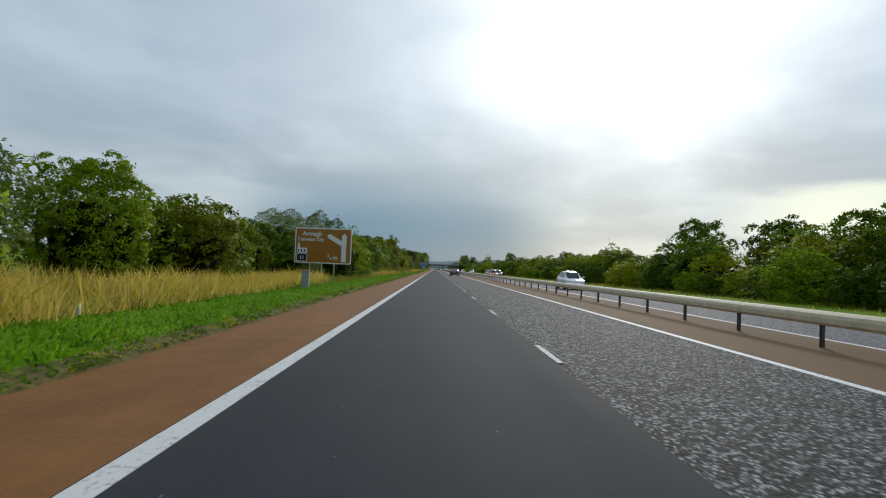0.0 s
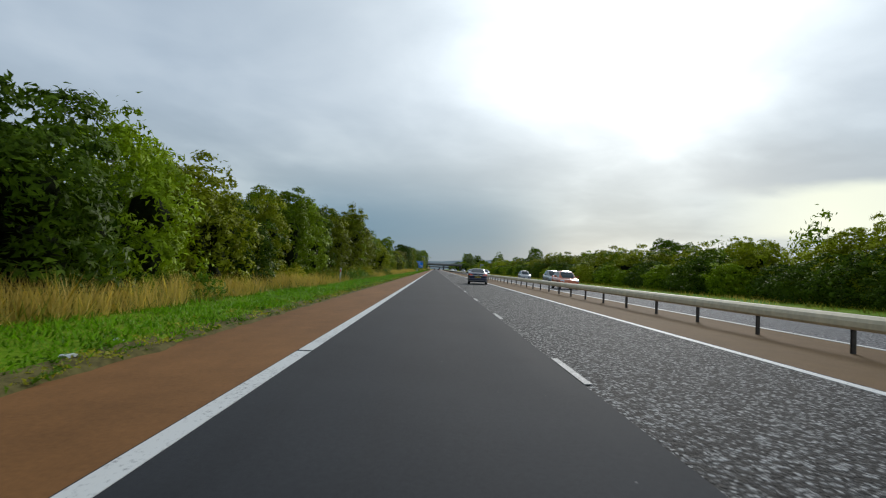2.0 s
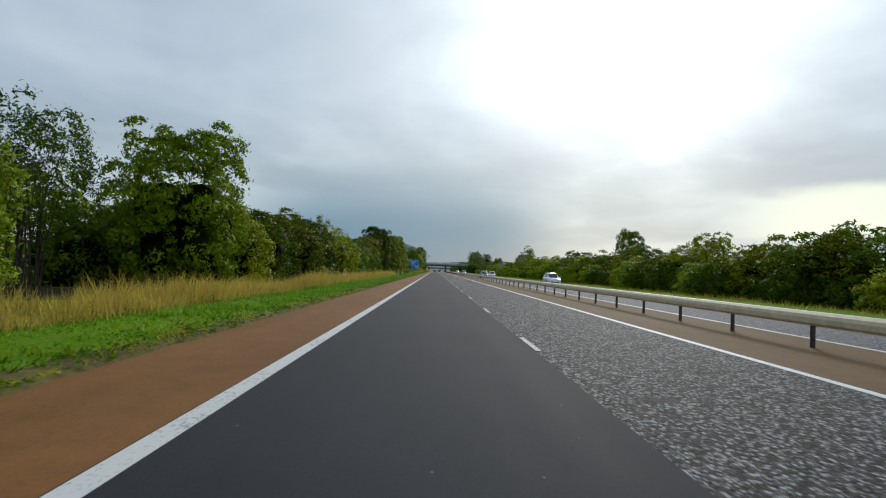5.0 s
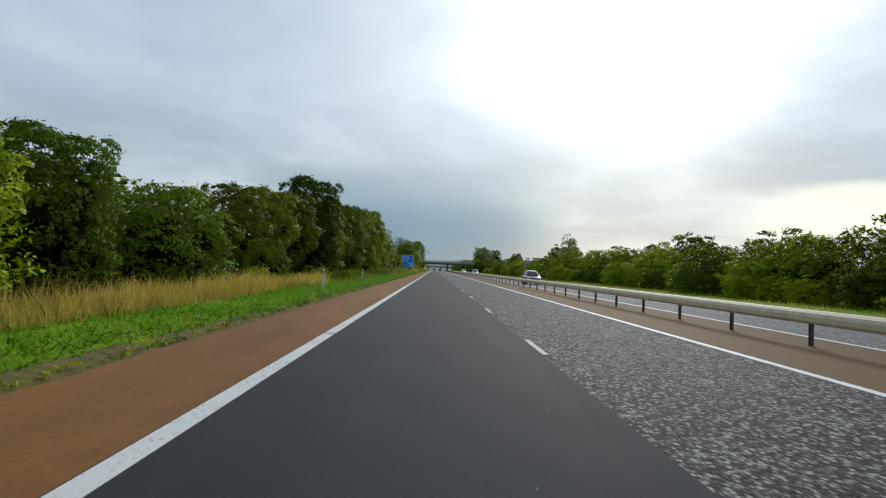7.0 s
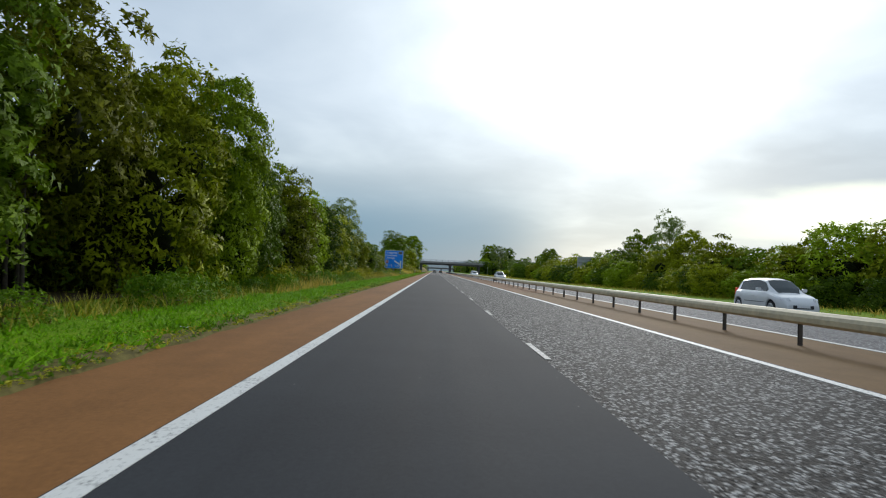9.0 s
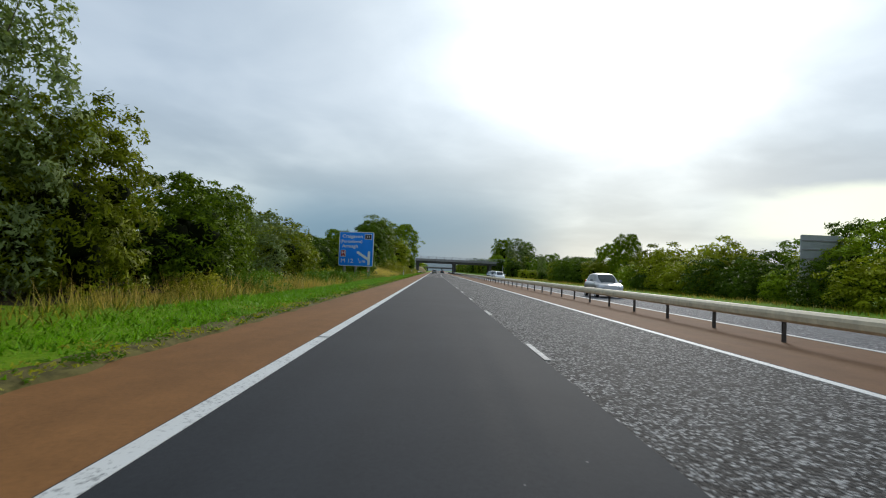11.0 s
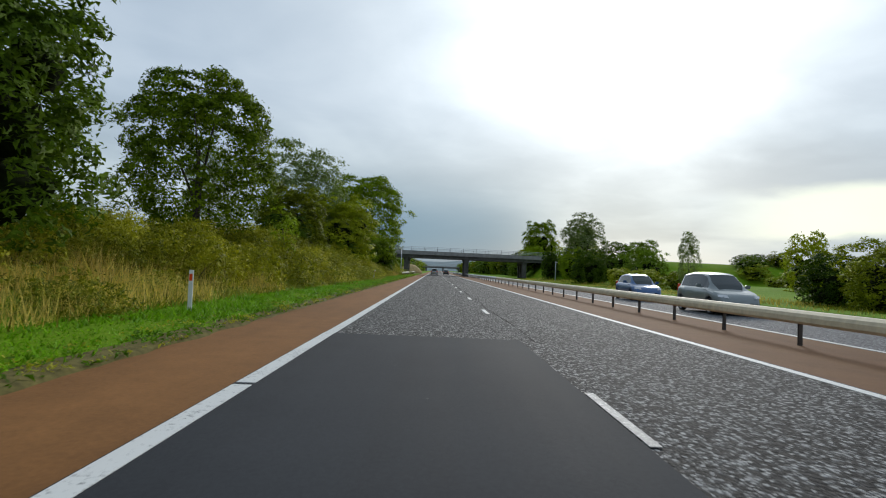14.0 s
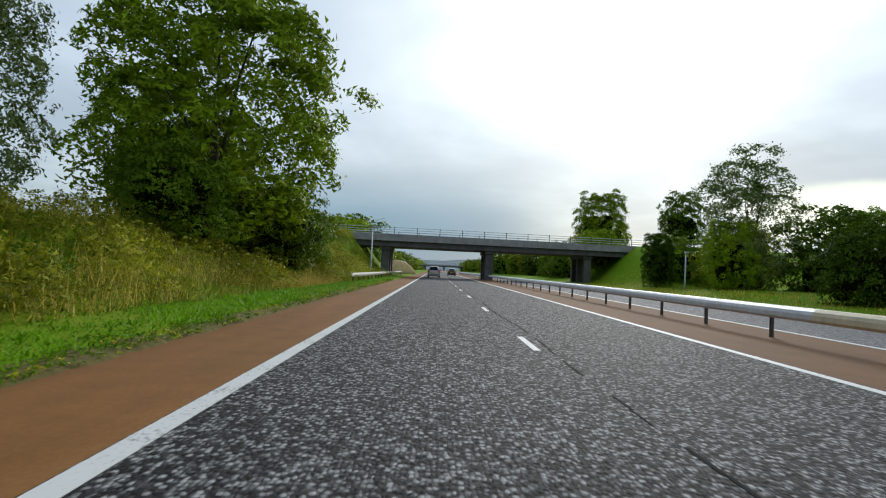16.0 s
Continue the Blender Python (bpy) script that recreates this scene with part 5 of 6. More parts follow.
# ---- bridges ----
def bridge(name, y_of, x0, x1, z0, piers, label, depth=11.0, detail=True):
    b = thing(name, label, "bridge", at=pose(0, 0, 0))
    def beam(xa, xb, ya, yb, za, zb):
        s = Shape()
        s.loft([[(xa, y_of(xa) + ya, za), (xa, y_of(xa) + yb, za), (xa, y_of(xa) + yb, zb), (xa, y_of(xa) + ya, zb)],
                [(xb, y_of(xb) + ya, za), (xb, y_of(xb) + yb, za), (xb, y_of(xb) + yb, zb), (xb, y_of(xb) + ya, zb)]], True, True)
        return s
    part("deck", beam(x0, x1, 0.5, depth - 0.5, z0, z0 + 0.75), CONCRETE_DARK, b, "dark concrete deck beams")
    part("edge_beam", beam(x0, x1, 0, depth, z0 + 0.752, z0 + 1.45), CONCRETE, b, "grey concrete edge beam")
    part("kerb", beam(x0, x1, 0.05, 0.55, z0 + 1.452, z0 + 1.70), CONCRETE, b)
    for yy in ((0.3, depth - 0.3) if detail else (0.3,)):
        for k in range(3):
            part("parapet_rail", beam(x0, x1, yy - 0.03, yy + 0.03, z0 + 1.95 + k * 0.33, z0 + 2.01 + k * 0.33), ZINC, b)
        me = Shape().box(-0.04, 0.04, -0.04, 0.04, z0 + 1.70 if yy < 1 else z0 + 1.45, z0 + 2.72).mesh("parapet_post", POST_DARK)
        x = x0 + 1
        while x < x1:
            part("parapet_post", me, POST_DARK, b, at=pose(x, y_of(x) + yy, 0))
            x += 3.2
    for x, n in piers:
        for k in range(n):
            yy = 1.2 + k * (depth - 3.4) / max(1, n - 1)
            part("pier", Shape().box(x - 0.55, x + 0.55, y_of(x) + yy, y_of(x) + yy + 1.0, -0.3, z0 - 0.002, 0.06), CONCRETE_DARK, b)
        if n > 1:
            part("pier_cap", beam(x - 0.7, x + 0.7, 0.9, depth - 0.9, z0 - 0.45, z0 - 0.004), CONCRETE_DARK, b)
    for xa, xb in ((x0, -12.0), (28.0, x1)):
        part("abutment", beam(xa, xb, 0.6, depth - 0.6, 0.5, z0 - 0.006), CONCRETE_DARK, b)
    return b


def build_bridges():
    bridge("road_bridge", bridge_y, -26, 44, 4.2, [(-7.0, 3), (RAIL_X - 0.0, 3), (22.8, 3)], "concrete road bridge over the motorway with steel parapet rails")
    bridge("road_bridge", lambda x: 1010.0, -60, 80, 3.4, [(-8.0, 2), (RAIL_X, 2), (23.0, 2)], "distant concrete bridge across the motorway", 9.0, False)


# ---- far off ----
def build_distance():
    for k, (y, h, col) in enumerate(((1900, 40, HILL), (2900, 66, HILL))):
        s = Shape()
        xs = np.linspace(-2800, 2800, 90)
        def top(x):
            return h * (0.55 + 0.5 * noise.noise(Vector((x * 0.0016, k * 5.0, 0))) + 0.12 * noise.noise(Vector((x * 0.012, k, 1))))
        s.loft([[(x, y - 300, -1) for x in xs], [(x, y, max(2, top(x))) for x in xs], [(x, y + 300, -1) for x in xs]], False)
        solid("hill", s, col, "low wooded hills far ahead", "hill", kind="structure", smooth=True)


def sand_mound(x, y):
    rnd = random.Random(4)
    rings = []
    for k, (r, z) in enumerate(((3.4, -0.3), (2.9, 0.6), (2.2, 1.5), (1.3, 2.2), (0.4, 2.5))):
        rings.append([(r * 1.2 * math.cos(a) * rnd.uniform(0.88, 1.12), r * math.sin(a) * rnd.uniform(0.88, 1.12), z + rnd.uniform(-0.1, 0.1)) for a in (2 * math.pi * j / 16 for j in range(16))])
    solid("earth_mound", Shape().loft(rings, True, True), SAND, "heap of bare sandy earth beside the shoulder", "earth mound", smooth=True, at=pose(x, y, land(x, y)))


def house(x, y, turn, w, d, eave, ridge, label):
    b = thing("house", label, "house", at=pose(x, y, land(x, y), 0, 0, turn))
    part("wall", Shape().box(-w / 2, w / 2, -d / 2, d / 2, 0, eave), RENDERED, b)
    s = Shape()
    o = 0.35
    s.loft([[(-w / 2 - o, -d / 2 - o, eave - 0.1), (-w / 2 - o, 0, ridge), (-w / 2 - o, d / 2 + o, eave - 0.1), (-w / 2 - o, d / 2 + o, eave + 0.05), (-w / 2 - o, 0, ridge + 0.15), (-w / 2 - o, -d / 2 - o, eave + 0.05)],
            [(w / 2 + o, -d / 2 - o, eave - 0.1), (w / 2 + o, 0, ridge), (w / 2 + o, d / 2 + o, eave - 0.1), (w / 2 + o, d / 2 + o, eave + 0.05), (w / 2 + o, 0, ridge + 0.15), (w / 2 + o, -d / 2 - o, eave + 0.05)]], True, True)
    part("roof", s, ROOF, b, "brown tiled pitched roof")
    g = Shape().loft([[(-w / 2, -d / 2, eave), (-w / 2, d / 2, eave), (-w / 2, 0, ridge - 0.05)], [(w / 2, -d / 2, eave), (w / 2, d / 2, eave), (w / 2, 0, ridge - 0.05)]], True, True)
    part("gable", g, RENDERED, b)
    part("chimney", Shape().box(w * 0.2, w * 0.2 + 0.7, -0.3, 0.3, ridge - 0.5, ridge + 0.9), CONCRETE, b)


# ---- cars ----
SEAT = simple("dark_seat_cloth", (0.03, 0.03, 0.034), 0.9, 0, 0.3, 30)


def interp(table, s):
    for (a, va), (b, vb) in zip(table, table[1:]):
        if s <= b:
            t = (s - a) / (b - a) if b > a else 0
            return va + (vb - va) * max(0.0, t)
    return table[-1][1]


COUPE = dict(length=4.42, half=0.90, wheelbase=(0.90, 3.54), wheel=0.325,
             belt=[(0.0, 0.90), (0.10, 0.99), (0.35, 1.04), (1.2, 1.00), (2.2, 0.95), (3.0, 0.93), (3.25, 0.92), (3.9, 0.80), (4.3, 0.66), (4.42, 0.52)],
             roof=[(0.0, 0), (0.72, 0), (1.55, 0.40), (1.95, 0.46), (2.35, 0.455), (2.75, 0.34), (3.4, 0), (4.42, 0)],
             rear_glass=(0.76, 1.56), front_glass=(2.70, 3.38), side=(1.30, 3.05))
HATCH = dict(length=4.05, half=0.86, wheelbase=(0.62, 3.2), wheel=0.31,
             belt=[(0.0, 0.80), (0.06, 0.98), (0.3, 1.0), (2.0, 0.97), (2.85, 0.97), (3.3, 0.88), (3.8, 0.76), (4.0, 0.60), (4.05, 0.5)],
             roof=[(0.0, 0), (0.08, 0), (0.50, 0.46), (1.2, 0.54), (1.9, 0.55), (2.35, 0.48), (3.1, 0), (4.05, 0)],
             rear_glass=(0.10, 0.50), front_glass=(2.35, 3.08), side=(0.55, 2.75))
MPV = dict(length=4.35, half=0.90, wheelbase=(0.75, 3.45), wheel=0.325,
           belt=[(0.0, 0.82), (0.05, 1.02), (0.3, 1.05), (2.2, 1.02), (3.2, 1.0), (3.7, 0.90), (4.1, 0.78), (4.3, 0.62), (4.35, 0.5)],
           roof=[(0.0, 0), (0.06, 0), (0.42, 0.52), (1.3, 0.62), (2.2, 0.62), (2.6, 0.54), (3.45, 0), (4.35, 0)],
           rear_glass=(0.08, 0.42), front_glass=(2.6, 3.42), side=(0.5, 3.05))


def wheel_meshes(r, width=0.2):
    tyre = Shape()
    prof = [(r * 0.73, -width / 2 + 0.01), (r * 0.93, -width / 2), (r, -width / 2 + 0.035), (r, width / 2 - 0.035), (r * 0.93, width / 2), (r * 0.73, width / 2 - 0.01)]
    tyre.loft([[(x, q * math.cos(a), q * math.sin(a)) for q, x in prof] for a in (2 * math.pi * k / 24 for k in range(24))] + [[(x, q, 0.0) for q, x in prof]], True)
    rim = Shape()
    k = len(rim.v)
    rr = r * 0.74
    rim.loft([[(x, q * math.cos(a), q * math.sin(a)) for q, x in ((rr, -width / 2 + 0.012), (rr * 0.90, -width / 2 + 0.004), (rr * 0.86, -width / 2 + 0.05), (rr * 0.86, width / 2))] for a in (2 * math.pi * j / 20 for j in range(21))], False)
    for j in range(5):
        a = 2 * math.pi * j / 5 + 0.3
        c, s_ = math.cos(a), math.sin(a)
        def pt(rad, off, x):
            return (x, rad * c - off * s_, rad * s_ + off * c)
        rim.loft([[pt(0.02, -0.035, -width / 2 + 0.03), pt(0.02, 0.035, -width / 2 + 0.03), pt(0.02, 0.035, 0.0), pt(0.02, -0.035, 0.0)],
                  [pt(rr * 0.9, -0.05, -width / 2 + 0.015), pt(rr * 0.9, 0.05, -width / 2 + 0.015), pt(rr * 0.9, 0.05, 0.0), pt(rr * 0.9, -0.05, 0.0)]], True, True)
    rim.tube([(-width / 2 + 0.01, 0, 0), (0.02, 0, 0)], [0.05, 0.06], 10)
    hub = Shape().tube([(0.03, 0, 0), (0.05, 0, 0)], [rr * 0.86, rr * 0.86], 18)
    return tyre.mesh("tyre", TYRE, True), rim.mesh("rim", ALLOY), hub.mesh("brake_disc", POST_DARK)


WHEELS = {}


def car(model, paint, label, x, y, turn=0.0, group="", plate_mat=None):
    """A car whose tail stands at y = 0 and which points along +y; turn 180: it comes towards us."""
    L, half, wb, wr = model["length"], model["half"], model["wheelbase"], model["wheel"]
    c = thing("car", label, "car", group, at=pose(x, y, 0.0, 0, 0, turn))
    arch = wr + 0.055
    st = set(np.round(np.linspace(0, L, 46), 3))
    for w in wb:
        st |= set(np.round(np.linspace(w - arch, w + arch, 17), 3))
    for key in ("rear_glass", "front_glass", "side"):
        st |= set(model[key])
    st = sorted(st)

    def plan(s):
        """Half width along the car."""
        a = min(1.0, s / 0.55)
        b = min(1.0, (L - s) / 0.75)
        return half * (0.80 + 0.20 * math.sin(a * math.pi / 2)) * (0.74 + 0.26 * math.sin(b * math.pi / 2))

    def floor_z(s):
        z = 0.20 + 0.10 * (1 - min(1, s / 0.3)) + 0.04 * (1 - min(1, (L - s) / 0.3))
        for w in wb:
            if abs(s - w) < arch:
                z = max(z, wr + math.sqrt(arch * arch - (s - w) ** 2))
        return z

    def section(s):
        """Points from sill to crown on the +x side, and how the roof part begins."""
        w, b, r, f = plan(s), interp(model["belt"], s), interp(model["roof"], s), floor_z(s)
        end = min(1.0, s / 0.12) * min(1.0, (L - s) / 0.10)
        flare = 0.0
        for q in wb:
            flare = max(flare, 0.025 * max(0, 1 - (abs(s - q) / (arch + 0.06)) ** 4))
        low = max(f, 0.20)
        pts = [(w * 0.93 + flare, f), (w * 0.985 + flare, f + (b - low) * 0.10), (w + flare * 0.7, f + (b - f) * 0.35), (w * 1.0, f + (b - f) * 0.62), (w * 0.975, f + (b - f) * 0.82), (w * 0.93, b - 0.035)]
        pts.append((w * 0.885, b))
        k = min(1.0, r / 0.3) if r > 0 else 0.0
        wt = w * (0.83 - 0.20 * k * min(1, r / 0.46))
        crown = 0.035
        pts += [(w * 0.86 * (1 - k) + (w * 0.845) * k, b + 0.008 + 0.02 * k), (w * 0.70 * (1 - k) + (wt + 0.035) * k, b + 0.014 + max(0, r - 0.075) * k), (w * 0.5 * (1 - k) + wt * 0.92 * k, b + 0.022 + max(0, r - 0.02)), (w * 0.25 * (1 - k) + wt * 0.5 * k, b + crown * 0.85 + r), (0, b + crown + r)]
        return pts
    n = 12
    rows = [section(s) for s in st]
    body, glass = Shape(), {"rear_window": Shape(), "windscreen": Shape(), "left": Shape(), "right": Shape()}

    def vert(i, j, sgn):
        px, pz = rows[i][j]
        return (sgn * px, st[i], pz)
    for i in range(len(st) - 1):
        mid = (st[i] + st[i + 1]) / 2
        for j in range(n - 1):
            for sgn in (-1, 1):
                quad = [vert(i, j, sgn), vert(i + 1, j, sgn), vert(i + 1, j + 1, sgn), vert(i, j + 1, sgn)]
                target = body
                if j >= 9 and model["rear_glass"][0] <= mid <= model["rear_glass"][1]:
                    target = glass["rear_window"]
                elif j >= 9 and model["front_glass"][0] <= mid <= model["front_glass"][1]:
                    target = glass["windscreen"]
                elif j == 7 and model["side"][0] <= mid <= model["side"][1] and interp(model["roof"], mid) > 0.16:
                    target = glass["left" if sgn < 0 else "right"]
                k = len(target.v)
                target.v += quad
                target.f.append((k, k + 1, k + 2, k + 3))
    for i in (0, len(st) - 1):
        k = len(body.v)
        ring = [vert(i, j, 1) for j in range(n)] + [vert(i, j, -1) for j in reversed(range(n - 1))]
        body.v += ring
        body.f.append(tuple(range(k, k + len(ring))))

    def welded(shape, name, mat):
        me = bpy.data.meshes.new(name)
        me.from_pydata(shape.v, [], shape.f)
        bm = bmesh.new()
        bm.from_mesh(me)
        bmesh.ops.remove_doubles(bm, verts=bm.verts, dist=0.0008)
        bmesh.ops.recalc_face_normals(bm, faces=bm.faces)
        for e in bm.edges:
            if len(e.link_faces) == 2 and e.calc_face_angle(0) > 0.6:
                e.smooth = False
        for f in bm.faces:
            f.smooth = True
        bm.to_mesh(me)
        bm.free()
        me.materials.append(mat)
        return me
    part("body", welded(body, "body", paint), paint, c)
    for name, shape in glass.items():
        name = "side_window" if name in ("left", "right") else name
        part(name, welded(shape, name, GLASS), GLASS, c)
    # dark wheel housings and underside
    under = Shape().box(-half * 0.80, half * 0.80, 0.25, L - 0.25, 0.22, 0.62)
    part("underside", under, RUBBER, c)
    if wr not in WHEELS:
        WHEELS[wr] = wheel_meshes(wr)
    tyre, rim, disc = WHEELS[wr]
    for s in wb:
        for sgn in (-1, 1):
            t = part("wheel", tyre, TYRE, c, "black tyre on a silver spoked alloy wheel", at=pose(sgn * (half - 0.105), s, wr, 0, 0, 0 if sgn < 0 else 180))
            part("rim", rim, ALLOY, t)
            part("brake_disc", disc, POST_DARK, t)
    # two front seats with headrests, and the rear bench
    zs = interp(model["belt"], 2.2)
    for sgn in (-1, 1):
        seat = Shape().box(sgn * 0.38 - 0.24, sgn * 0.38 + 0.24, 2.05, 2.55, 0.55, 0.68, 0.04).box(sgn * 0.38 - 0.23, sgn * 0.38 + 0.23, 1.93, 2.07, 0.58, zs + 0.08, 0.05)
        seat.box(sgn * 0.38 - 0.13, sgn * 0.38 + 0.13, 1.94, 2.03, zs + 0.11, zs + 0.30, 0.03)
        part("front_seat", seat, SEAT, c)
    part("rear_bench", Shape().box(-half * 0.70, half * 0.70, 1.02, 1.18, 0.55, zs - 0.02, 0.04).box(-half * 0.70, half * 0.70, 1.18, 1.60, 0.50, 0.64, 0.04), SEAT, c)
    part("dashboard", Shape().box(-half * 0.74, half * 0.74, 2.85, 3.10, 0.60, zs - 0.03, 0.05), SEAT, c)
    # lamps
    zb = interp(model["belt"], 0.1)
    tall = model is not COUPE
    for sgn in (-1, 1):
        s = Shape()
        if tall:
            w0 = plan(0.04)
            s.loft([[(sgn * (w0 + 0.012), 0.02, zb - 0.22), (sgn * (w0 - 0.14), -0.02, zb - 0.22), (sgn * (w0 - 0.13), -0.02, zb + 0.10), (sgn * (w0 - 0.02), 0.03, zb + 0.12)],
                    [(sgn * (plan(0.25) + 0.012), 0.22, zb - 0.20), (sgn * (w0 - 0.14), 0.10, zb - 0.22), (sgn * (w0 - 0.13), 0.10, zb + 0.10), (sgn * (plan(0.2) * 0.96), 0.16, zb + 0.10)]], True, True)
        else:
            w0 = plan(0.0)
            s.loft([[(sgn * (q * 0.985 + 0.012), y0, za), (sgn * (q * 0.955 + 0.012), y0 + 0.01, zc2), (sgn * (q * 0.90), y0 + 0.05, zc2), (sgn * (q * 0.92), y0 + 0.05, za)]
                    for q, y0, za, zc2 in ((w0 - 0.30, -0.016, 0.795, 0.83), (w0 - 0.20, -0.016, 0.785, 0.90), (w0 - 0.02, -0.012, 0.785, 0.955), (plan(0.10), 0.09, 0.79, 0.97), (plan(0.24), 0.23, 0.81, 0.955), (plan(0.40), 0.40, 0.85, 0.895))], True, True)
        lamp = part("tail_light", s, LAMP_RED, c, "red tail lamp lens")
        if not tall:
            part("reversing_lens", Shape().loft([[(sgn * (q * 0.985 + 0.016), y0 - 0.006, 0.80), (sgn * (q * 0.98 + 0.016), y0 - 0.004, 0.845), (sgn * q * 0.94, y0 + 0.03, 0.845), (sgn * q * 0.94, y0 + 0.03, 0.80)]
                                                 for q, y0 in ((w0 - 0.16, -0.016), (w0 - 0.02, -0.013), (plan(0.08), 0.07))], True, True), LAMP_CLEAR, lamp)
        zh = interp(model["belt"], L - 0.25)
        wh = plan(L - 0.3)
        h = Shape().loft([[(sgn * (wh - 0.30), L - 0.03, zh - 0.10), (sgn * (wh + 0.008), L - 0.28, zh - 0.07), (sgn * (wh + 0.005), L - 0.36, zh + 0.02), (sgn * (wh - 0.26), L - 0.13, zh + 0.015)],
                          [(sgn * (wh - 0.30), L - 0.2, zh - 0.12), (sgn * (wh - 0.05), L - 0.42, zh - 0.09), (sgn * (wh - 0.06), L - 0.44, zh), (sgn * (wh - 0.26), L - 0.24, zh)]], True, True)
        part("headlight", h, LAMP_CLEAR, c)
        sm = model["front_glass"][0] + 0.12
        m = Shape()
        wx = plan(sm) * 0.90
        zm = interp(model["belt"], sm)
        m.loft([[(sgn * (wx + 0.10 + a * 0.20), sm + 0.06 * (1 - k), zm + 0.03 + bb * 0.15) for a, bb in ((0, 0.1), (0.2, 0), (0.9, 0.05), (1, 0.5), (0.9, 0.95), (0.2, 1), (0, 0.8))] for k in (-0.4, 1.0)], True, True)
        m.box(min(sgn * wx, sgn * (wx + 0.12)), max(sgn * wx, sgn * (wx + 0.12)), sm, sm + 0.06, zm + 0.02, zm + 0.07)
        part("mirror", m, paint, c)
        # door seams, handle and rubbing strip
        sx = half * 0.998
        part("side_strip", Shape().box(min(sgn * (half - 0.03), sgn * (half + 0.014)), max(sgn * (half - 0.03), sgn * (half + 0.014)), wb[0] + 0.55, wb[1] - 0.45, 0.545, 0.565), CHROME if not tall else RUBBER, c)
        part("door_handle", Shape().box(min(sgn * (half - 0.05), sgn * (half + 0.012)), max(sgn * (half - 0.05), sgn * (half + 0.012)), 1.75, 1.95, 0.775, 0.80, 0.006), paint, c)
    # tail panel
    w0 = plan(0.0)
    zc = 0.66 if not tall else 0.72
    if not tall:
        part("chrome_strip", Shape().box(-w0 + 0.22, w0 - 0.22, -0.022, 0.03, zb - 0.205, zb - 0.155, 0.006), CHROME, c, "bright chrome strip above the number plate")
        part("plate_recess", Shape().box(-0.40, 0.40, -0.006, 0.02, 0.575, 0.77), paint, c)
        part("badge", Shape().tube([(0, -0.006, zb - 0.075), (0, -0.024, zb - 0.075)], [0.06, 0.055], 14), CHROME, c, "plain oval chrome badge")
        def wrap(z, out, reach=0.46):
            """A line round the tail at height z, that far outside the body."""
            half_line = [(plan(q) + out * (1 - 0.75 * q / reach), q - out * (1 - q / reach) - 0.05 * (1 - q / reach) * math.cos(plan(q) / half * 0.6)) for q in (0.0, 0.02, 0.06, 0.12, 0.22, 0.34, reach)]
            mid = [(w0 * k, -out - 0.05 - 0.035 * (1 - k * k)) for k in (0.85, 0.6, 0.3)]
            right = [(x, y, z) for x, y in reversed(half_line)] + [(x, y, z) for x, y in mid]
            return right + [(0.0, -out - 0.085, z)] + [(-x, y, q) for x, y, q in reversed(right)]
        part("rear_bumper", Shape().loft([wrap(0.27, -0.06), wrap(0.30, 0.0), wrap(0.40, 0.018), wrap(0.53, 0.018), wrap(0.565, 0.0), wrap(0.575, -0.06)], False), paint, c, smooth=True)
        part("bumper_strip", Shape().loft([wrap(0.455, 0.016), wrap(0.458, 0.026), wrap(0.476, 0.026), wrap(0.479, 0.016)], False), RUBBER, c)
        part("lower_valance", Shape().loft([wrap(0.325, 0.004, 0.30), wrap(0.33, 0.020, 0.30), wrap(0.372, 0.022, 0.30), wrap(0.377, 0.012, 0.30)], False), CONCRETE, c, "grey lower bumper strip")
        part("exhaust", Shape().tube([(-0.42, -0.03, 0.24), (-0.42, 0.3, 0.24)], [0.035, 0.035], 10), CHROME, c)
        part("boot_seam", Shape().box(-w0 + 0.16, w0 - 0.16, -0.004, 0.02, 0.525, 0.535), RUBBER, c)
        part("aerial", Shape().tube([(0, 2.30, 1.40), (0.02, 2.20, 1.56)], [0.006, 0.003], 6), RUBBER, c)
    else:
        part("rear_bumper", Shape().box(-w0 - 0.02, w0 + 0.02, -0.06, 0.10, 0.32, 0.56, 0.03), paint, c)
        part("bumper_strip", Shape().box(-w0 + 0.1, w0 - 0.1, -0.075, -0.05, 0.42, 0.47, 0.006), RUBBER, c)
    p = part("number_plate", Shape().box(-0.27, 0.27, -0.032 if not tall else -0.03, 0.0, zc - 0.06, zc + 0.06, 0.004), plate_mat or YELLOW, c, "yellow number plate with dark bars")
    for x0 in (-0.22, -0.155, -0.09, 0.0, 0.06, 0.12, 0.18):
        part("plate_bar", Shape().box(x0, x0 + 0.04, -0.036, -0.030, zc - 0.038, zc + 0.038), SIGN_BLACK, p)
    # nose
    zn = interp(model["belt"], L) - 0.02
    part("grille", Shape().box(-0.42, 0.42, L - 0.03, L + 0.012, 0.36, 0.50, 0.012), RUBBER, c)
    part("front_plate", Shape().box(-0.26, 0.26, L + 0.008, L + 0.022, 0.40, 0.50), WHITE, c)
    return c


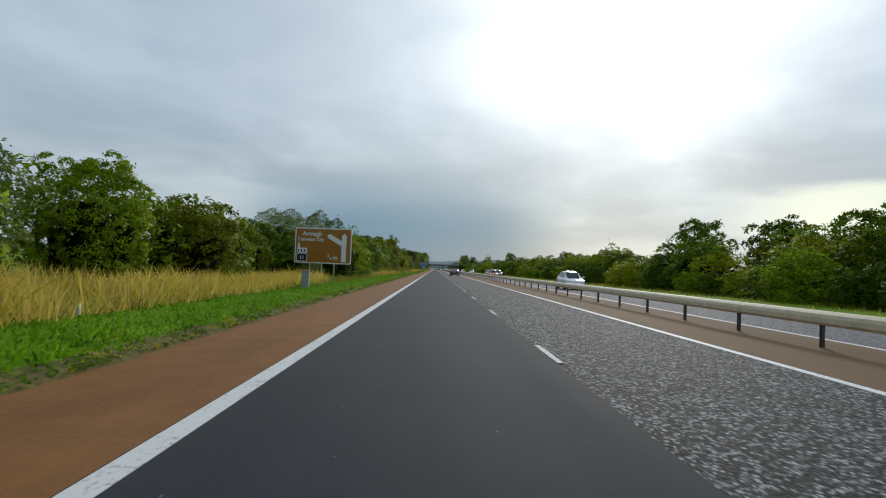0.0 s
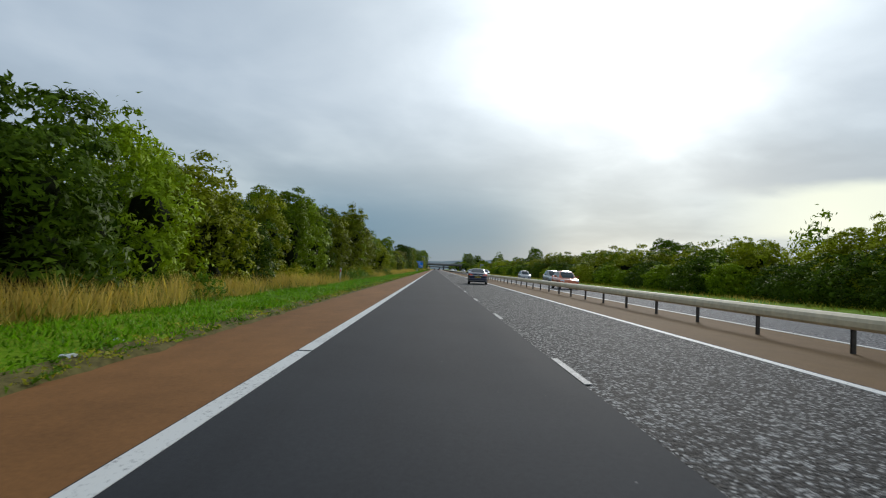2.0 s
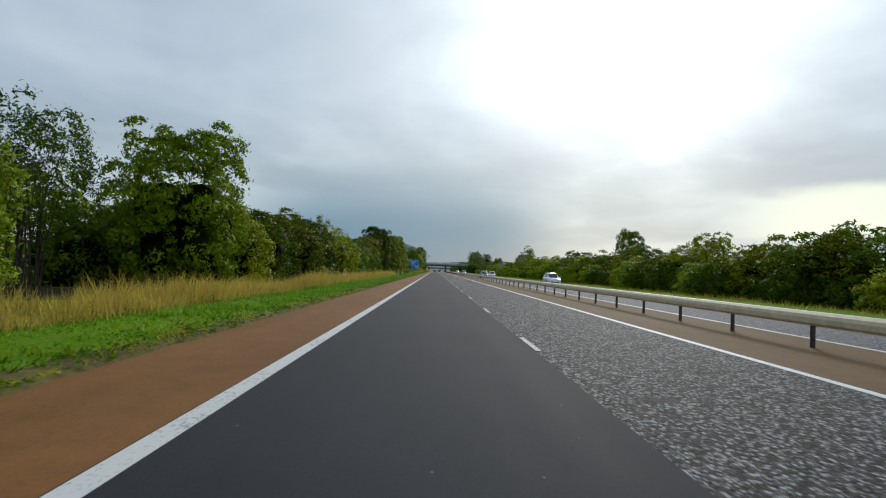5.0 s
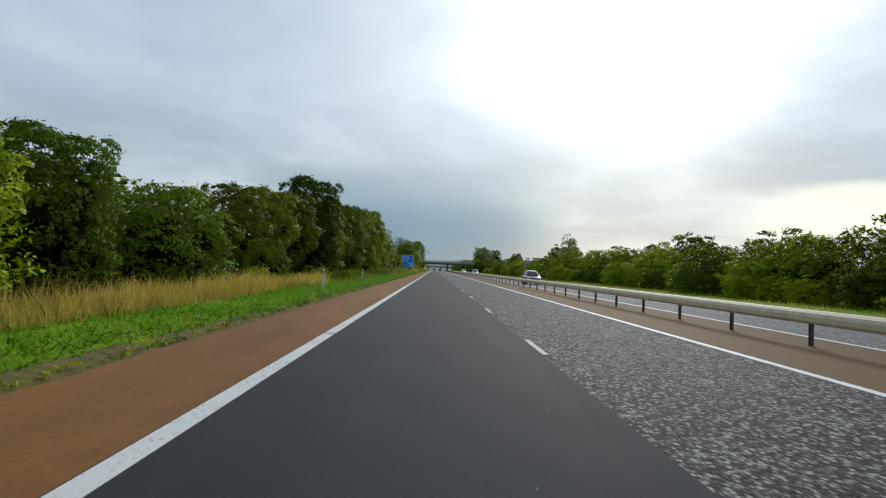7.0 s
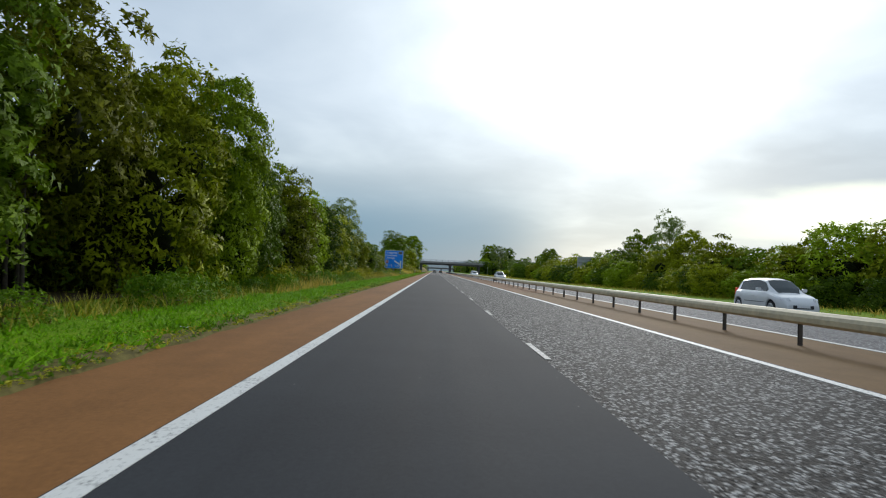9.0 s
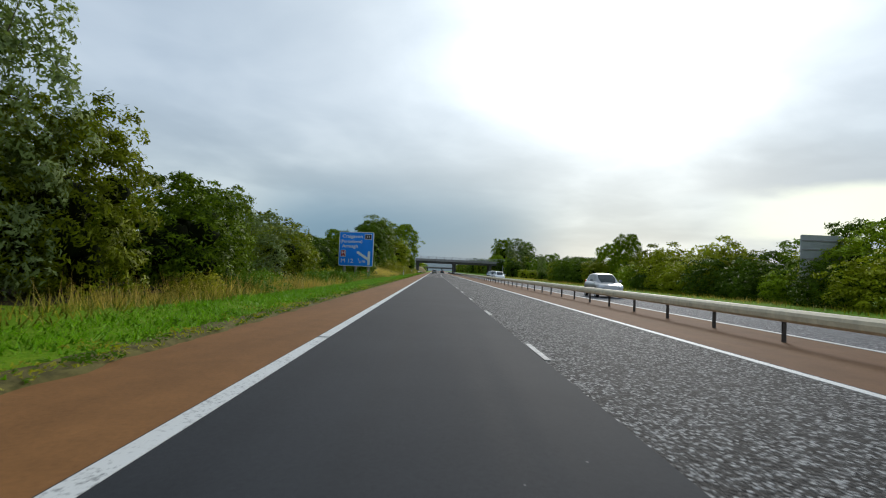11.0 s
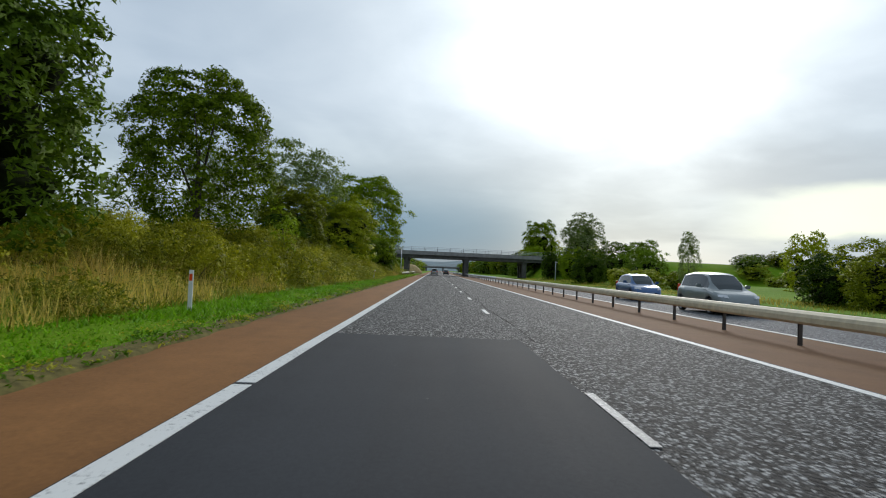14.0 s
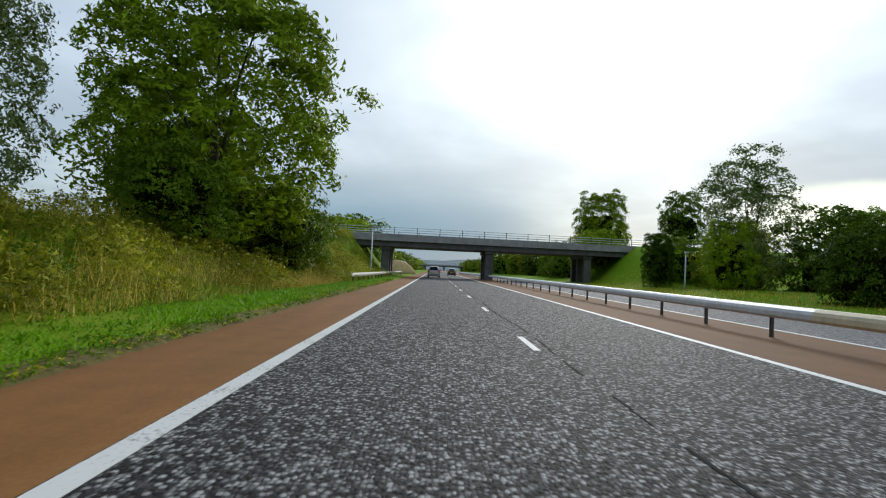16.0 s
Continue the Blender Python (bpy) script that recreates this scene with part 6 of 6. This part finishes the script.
def build_cars():
    NAVY = car_paint("dark_blue_car_paint", (0.008, 0.012, 0.050), 0.3, 0.0)
    SILVER = car_paint("silver_car_paint", (0.34, 0.34, 0.34), 0.3, 0.6)
    PEARL = car_paint("white_car_paint", (0.72, 0.73, 0.74), 0.3, 0.0)
    ORANGE = car_paint("orange_car_paint", (0.55, 0.11, 0.02), 0.3, 0.1)
    GREY = car_paint("grey_green_car_paint", (0.20, 0.23, 0.23), 0.3, 0.4)
    BLUE = car_paint("mid_blue_car_paint", (0.04, 0.11, 0.26), 0.3, 0.4)
    BLACK = car_paint("black_car_paint", (0.015, 0.016, 0.02), 0.25, 0.3)
    car(COUPE, NAVY, "dark blue coupe with red tail lamps in the overtaking lane", 3.88, 112.66 + 6.25, -4.0)
    car(MPV, SILVER, "silver people carrier ahead on the running lane", -0.05, 594.0)
    car(HATCH, BLACK, "black hatchback far ahead in the overtaking lane", 3.6, 631.0)
    on = "oncoming cars"
    for model, paint, label, x, y in (
            (HATCH, PEARL, "white hatchback on the opposite carriageway", 11.6, 53.2),
            (HATCH, ORANGE, "orange hatchback on the opposite carriageway", 11.2, 118.0),
            (MPV, GREY, "grey-green family car on the opposite carriageway", 14.6, 141.0),
            (HATCH, SILVER, "silver hatchback on the opposite carriageway", 14.6, 164.0),
            (HATCH, PEARL, "white hatchback on the opposite carriageway", 14.6, 237.0),
            (HATCH, PEARL, "small white van-like hatchback on the opposite carriageway", 14.6, 315.0),
            (HATCH, BLACK, "black hatchback on the opposite carriageway", 10.8, 292.9),
            (HATCH, SILVER, "silver hatchback on the opposite carriageway", 11.2, 392.0),
            (HATCH, PEARL, "white hatchback on the opposite carriageway", 11.2, 456.0),
            (HATCH, BLUE, "blue-grey hatchback on the opposite carriageway", 12.4, 483.2),
            (MPV, GREY, "grey family car on the opposite carriageway", 11.8, 472.0)):
        car(model, paint, label, x, y, 180.0, on, WHITE)


build_ground()
build_hedge_shade()
build_road()
build_markings()
build_barriers()
build_bridges()
build_signs()
build_distance()
house(-54.5, 532.0, 8, 9, 7, 1.8, 3.4, "low house with a brown tiled roof behind the bank")
house(-54.0, 572.0, -10, 14, 8, 3.2, 5.6, "low house with a brown tiled roof behind the bank")
sand_mound(-7.4, 628.0)
build_cars()
build_plants()
build_grass()
build_edge()
build_litter()
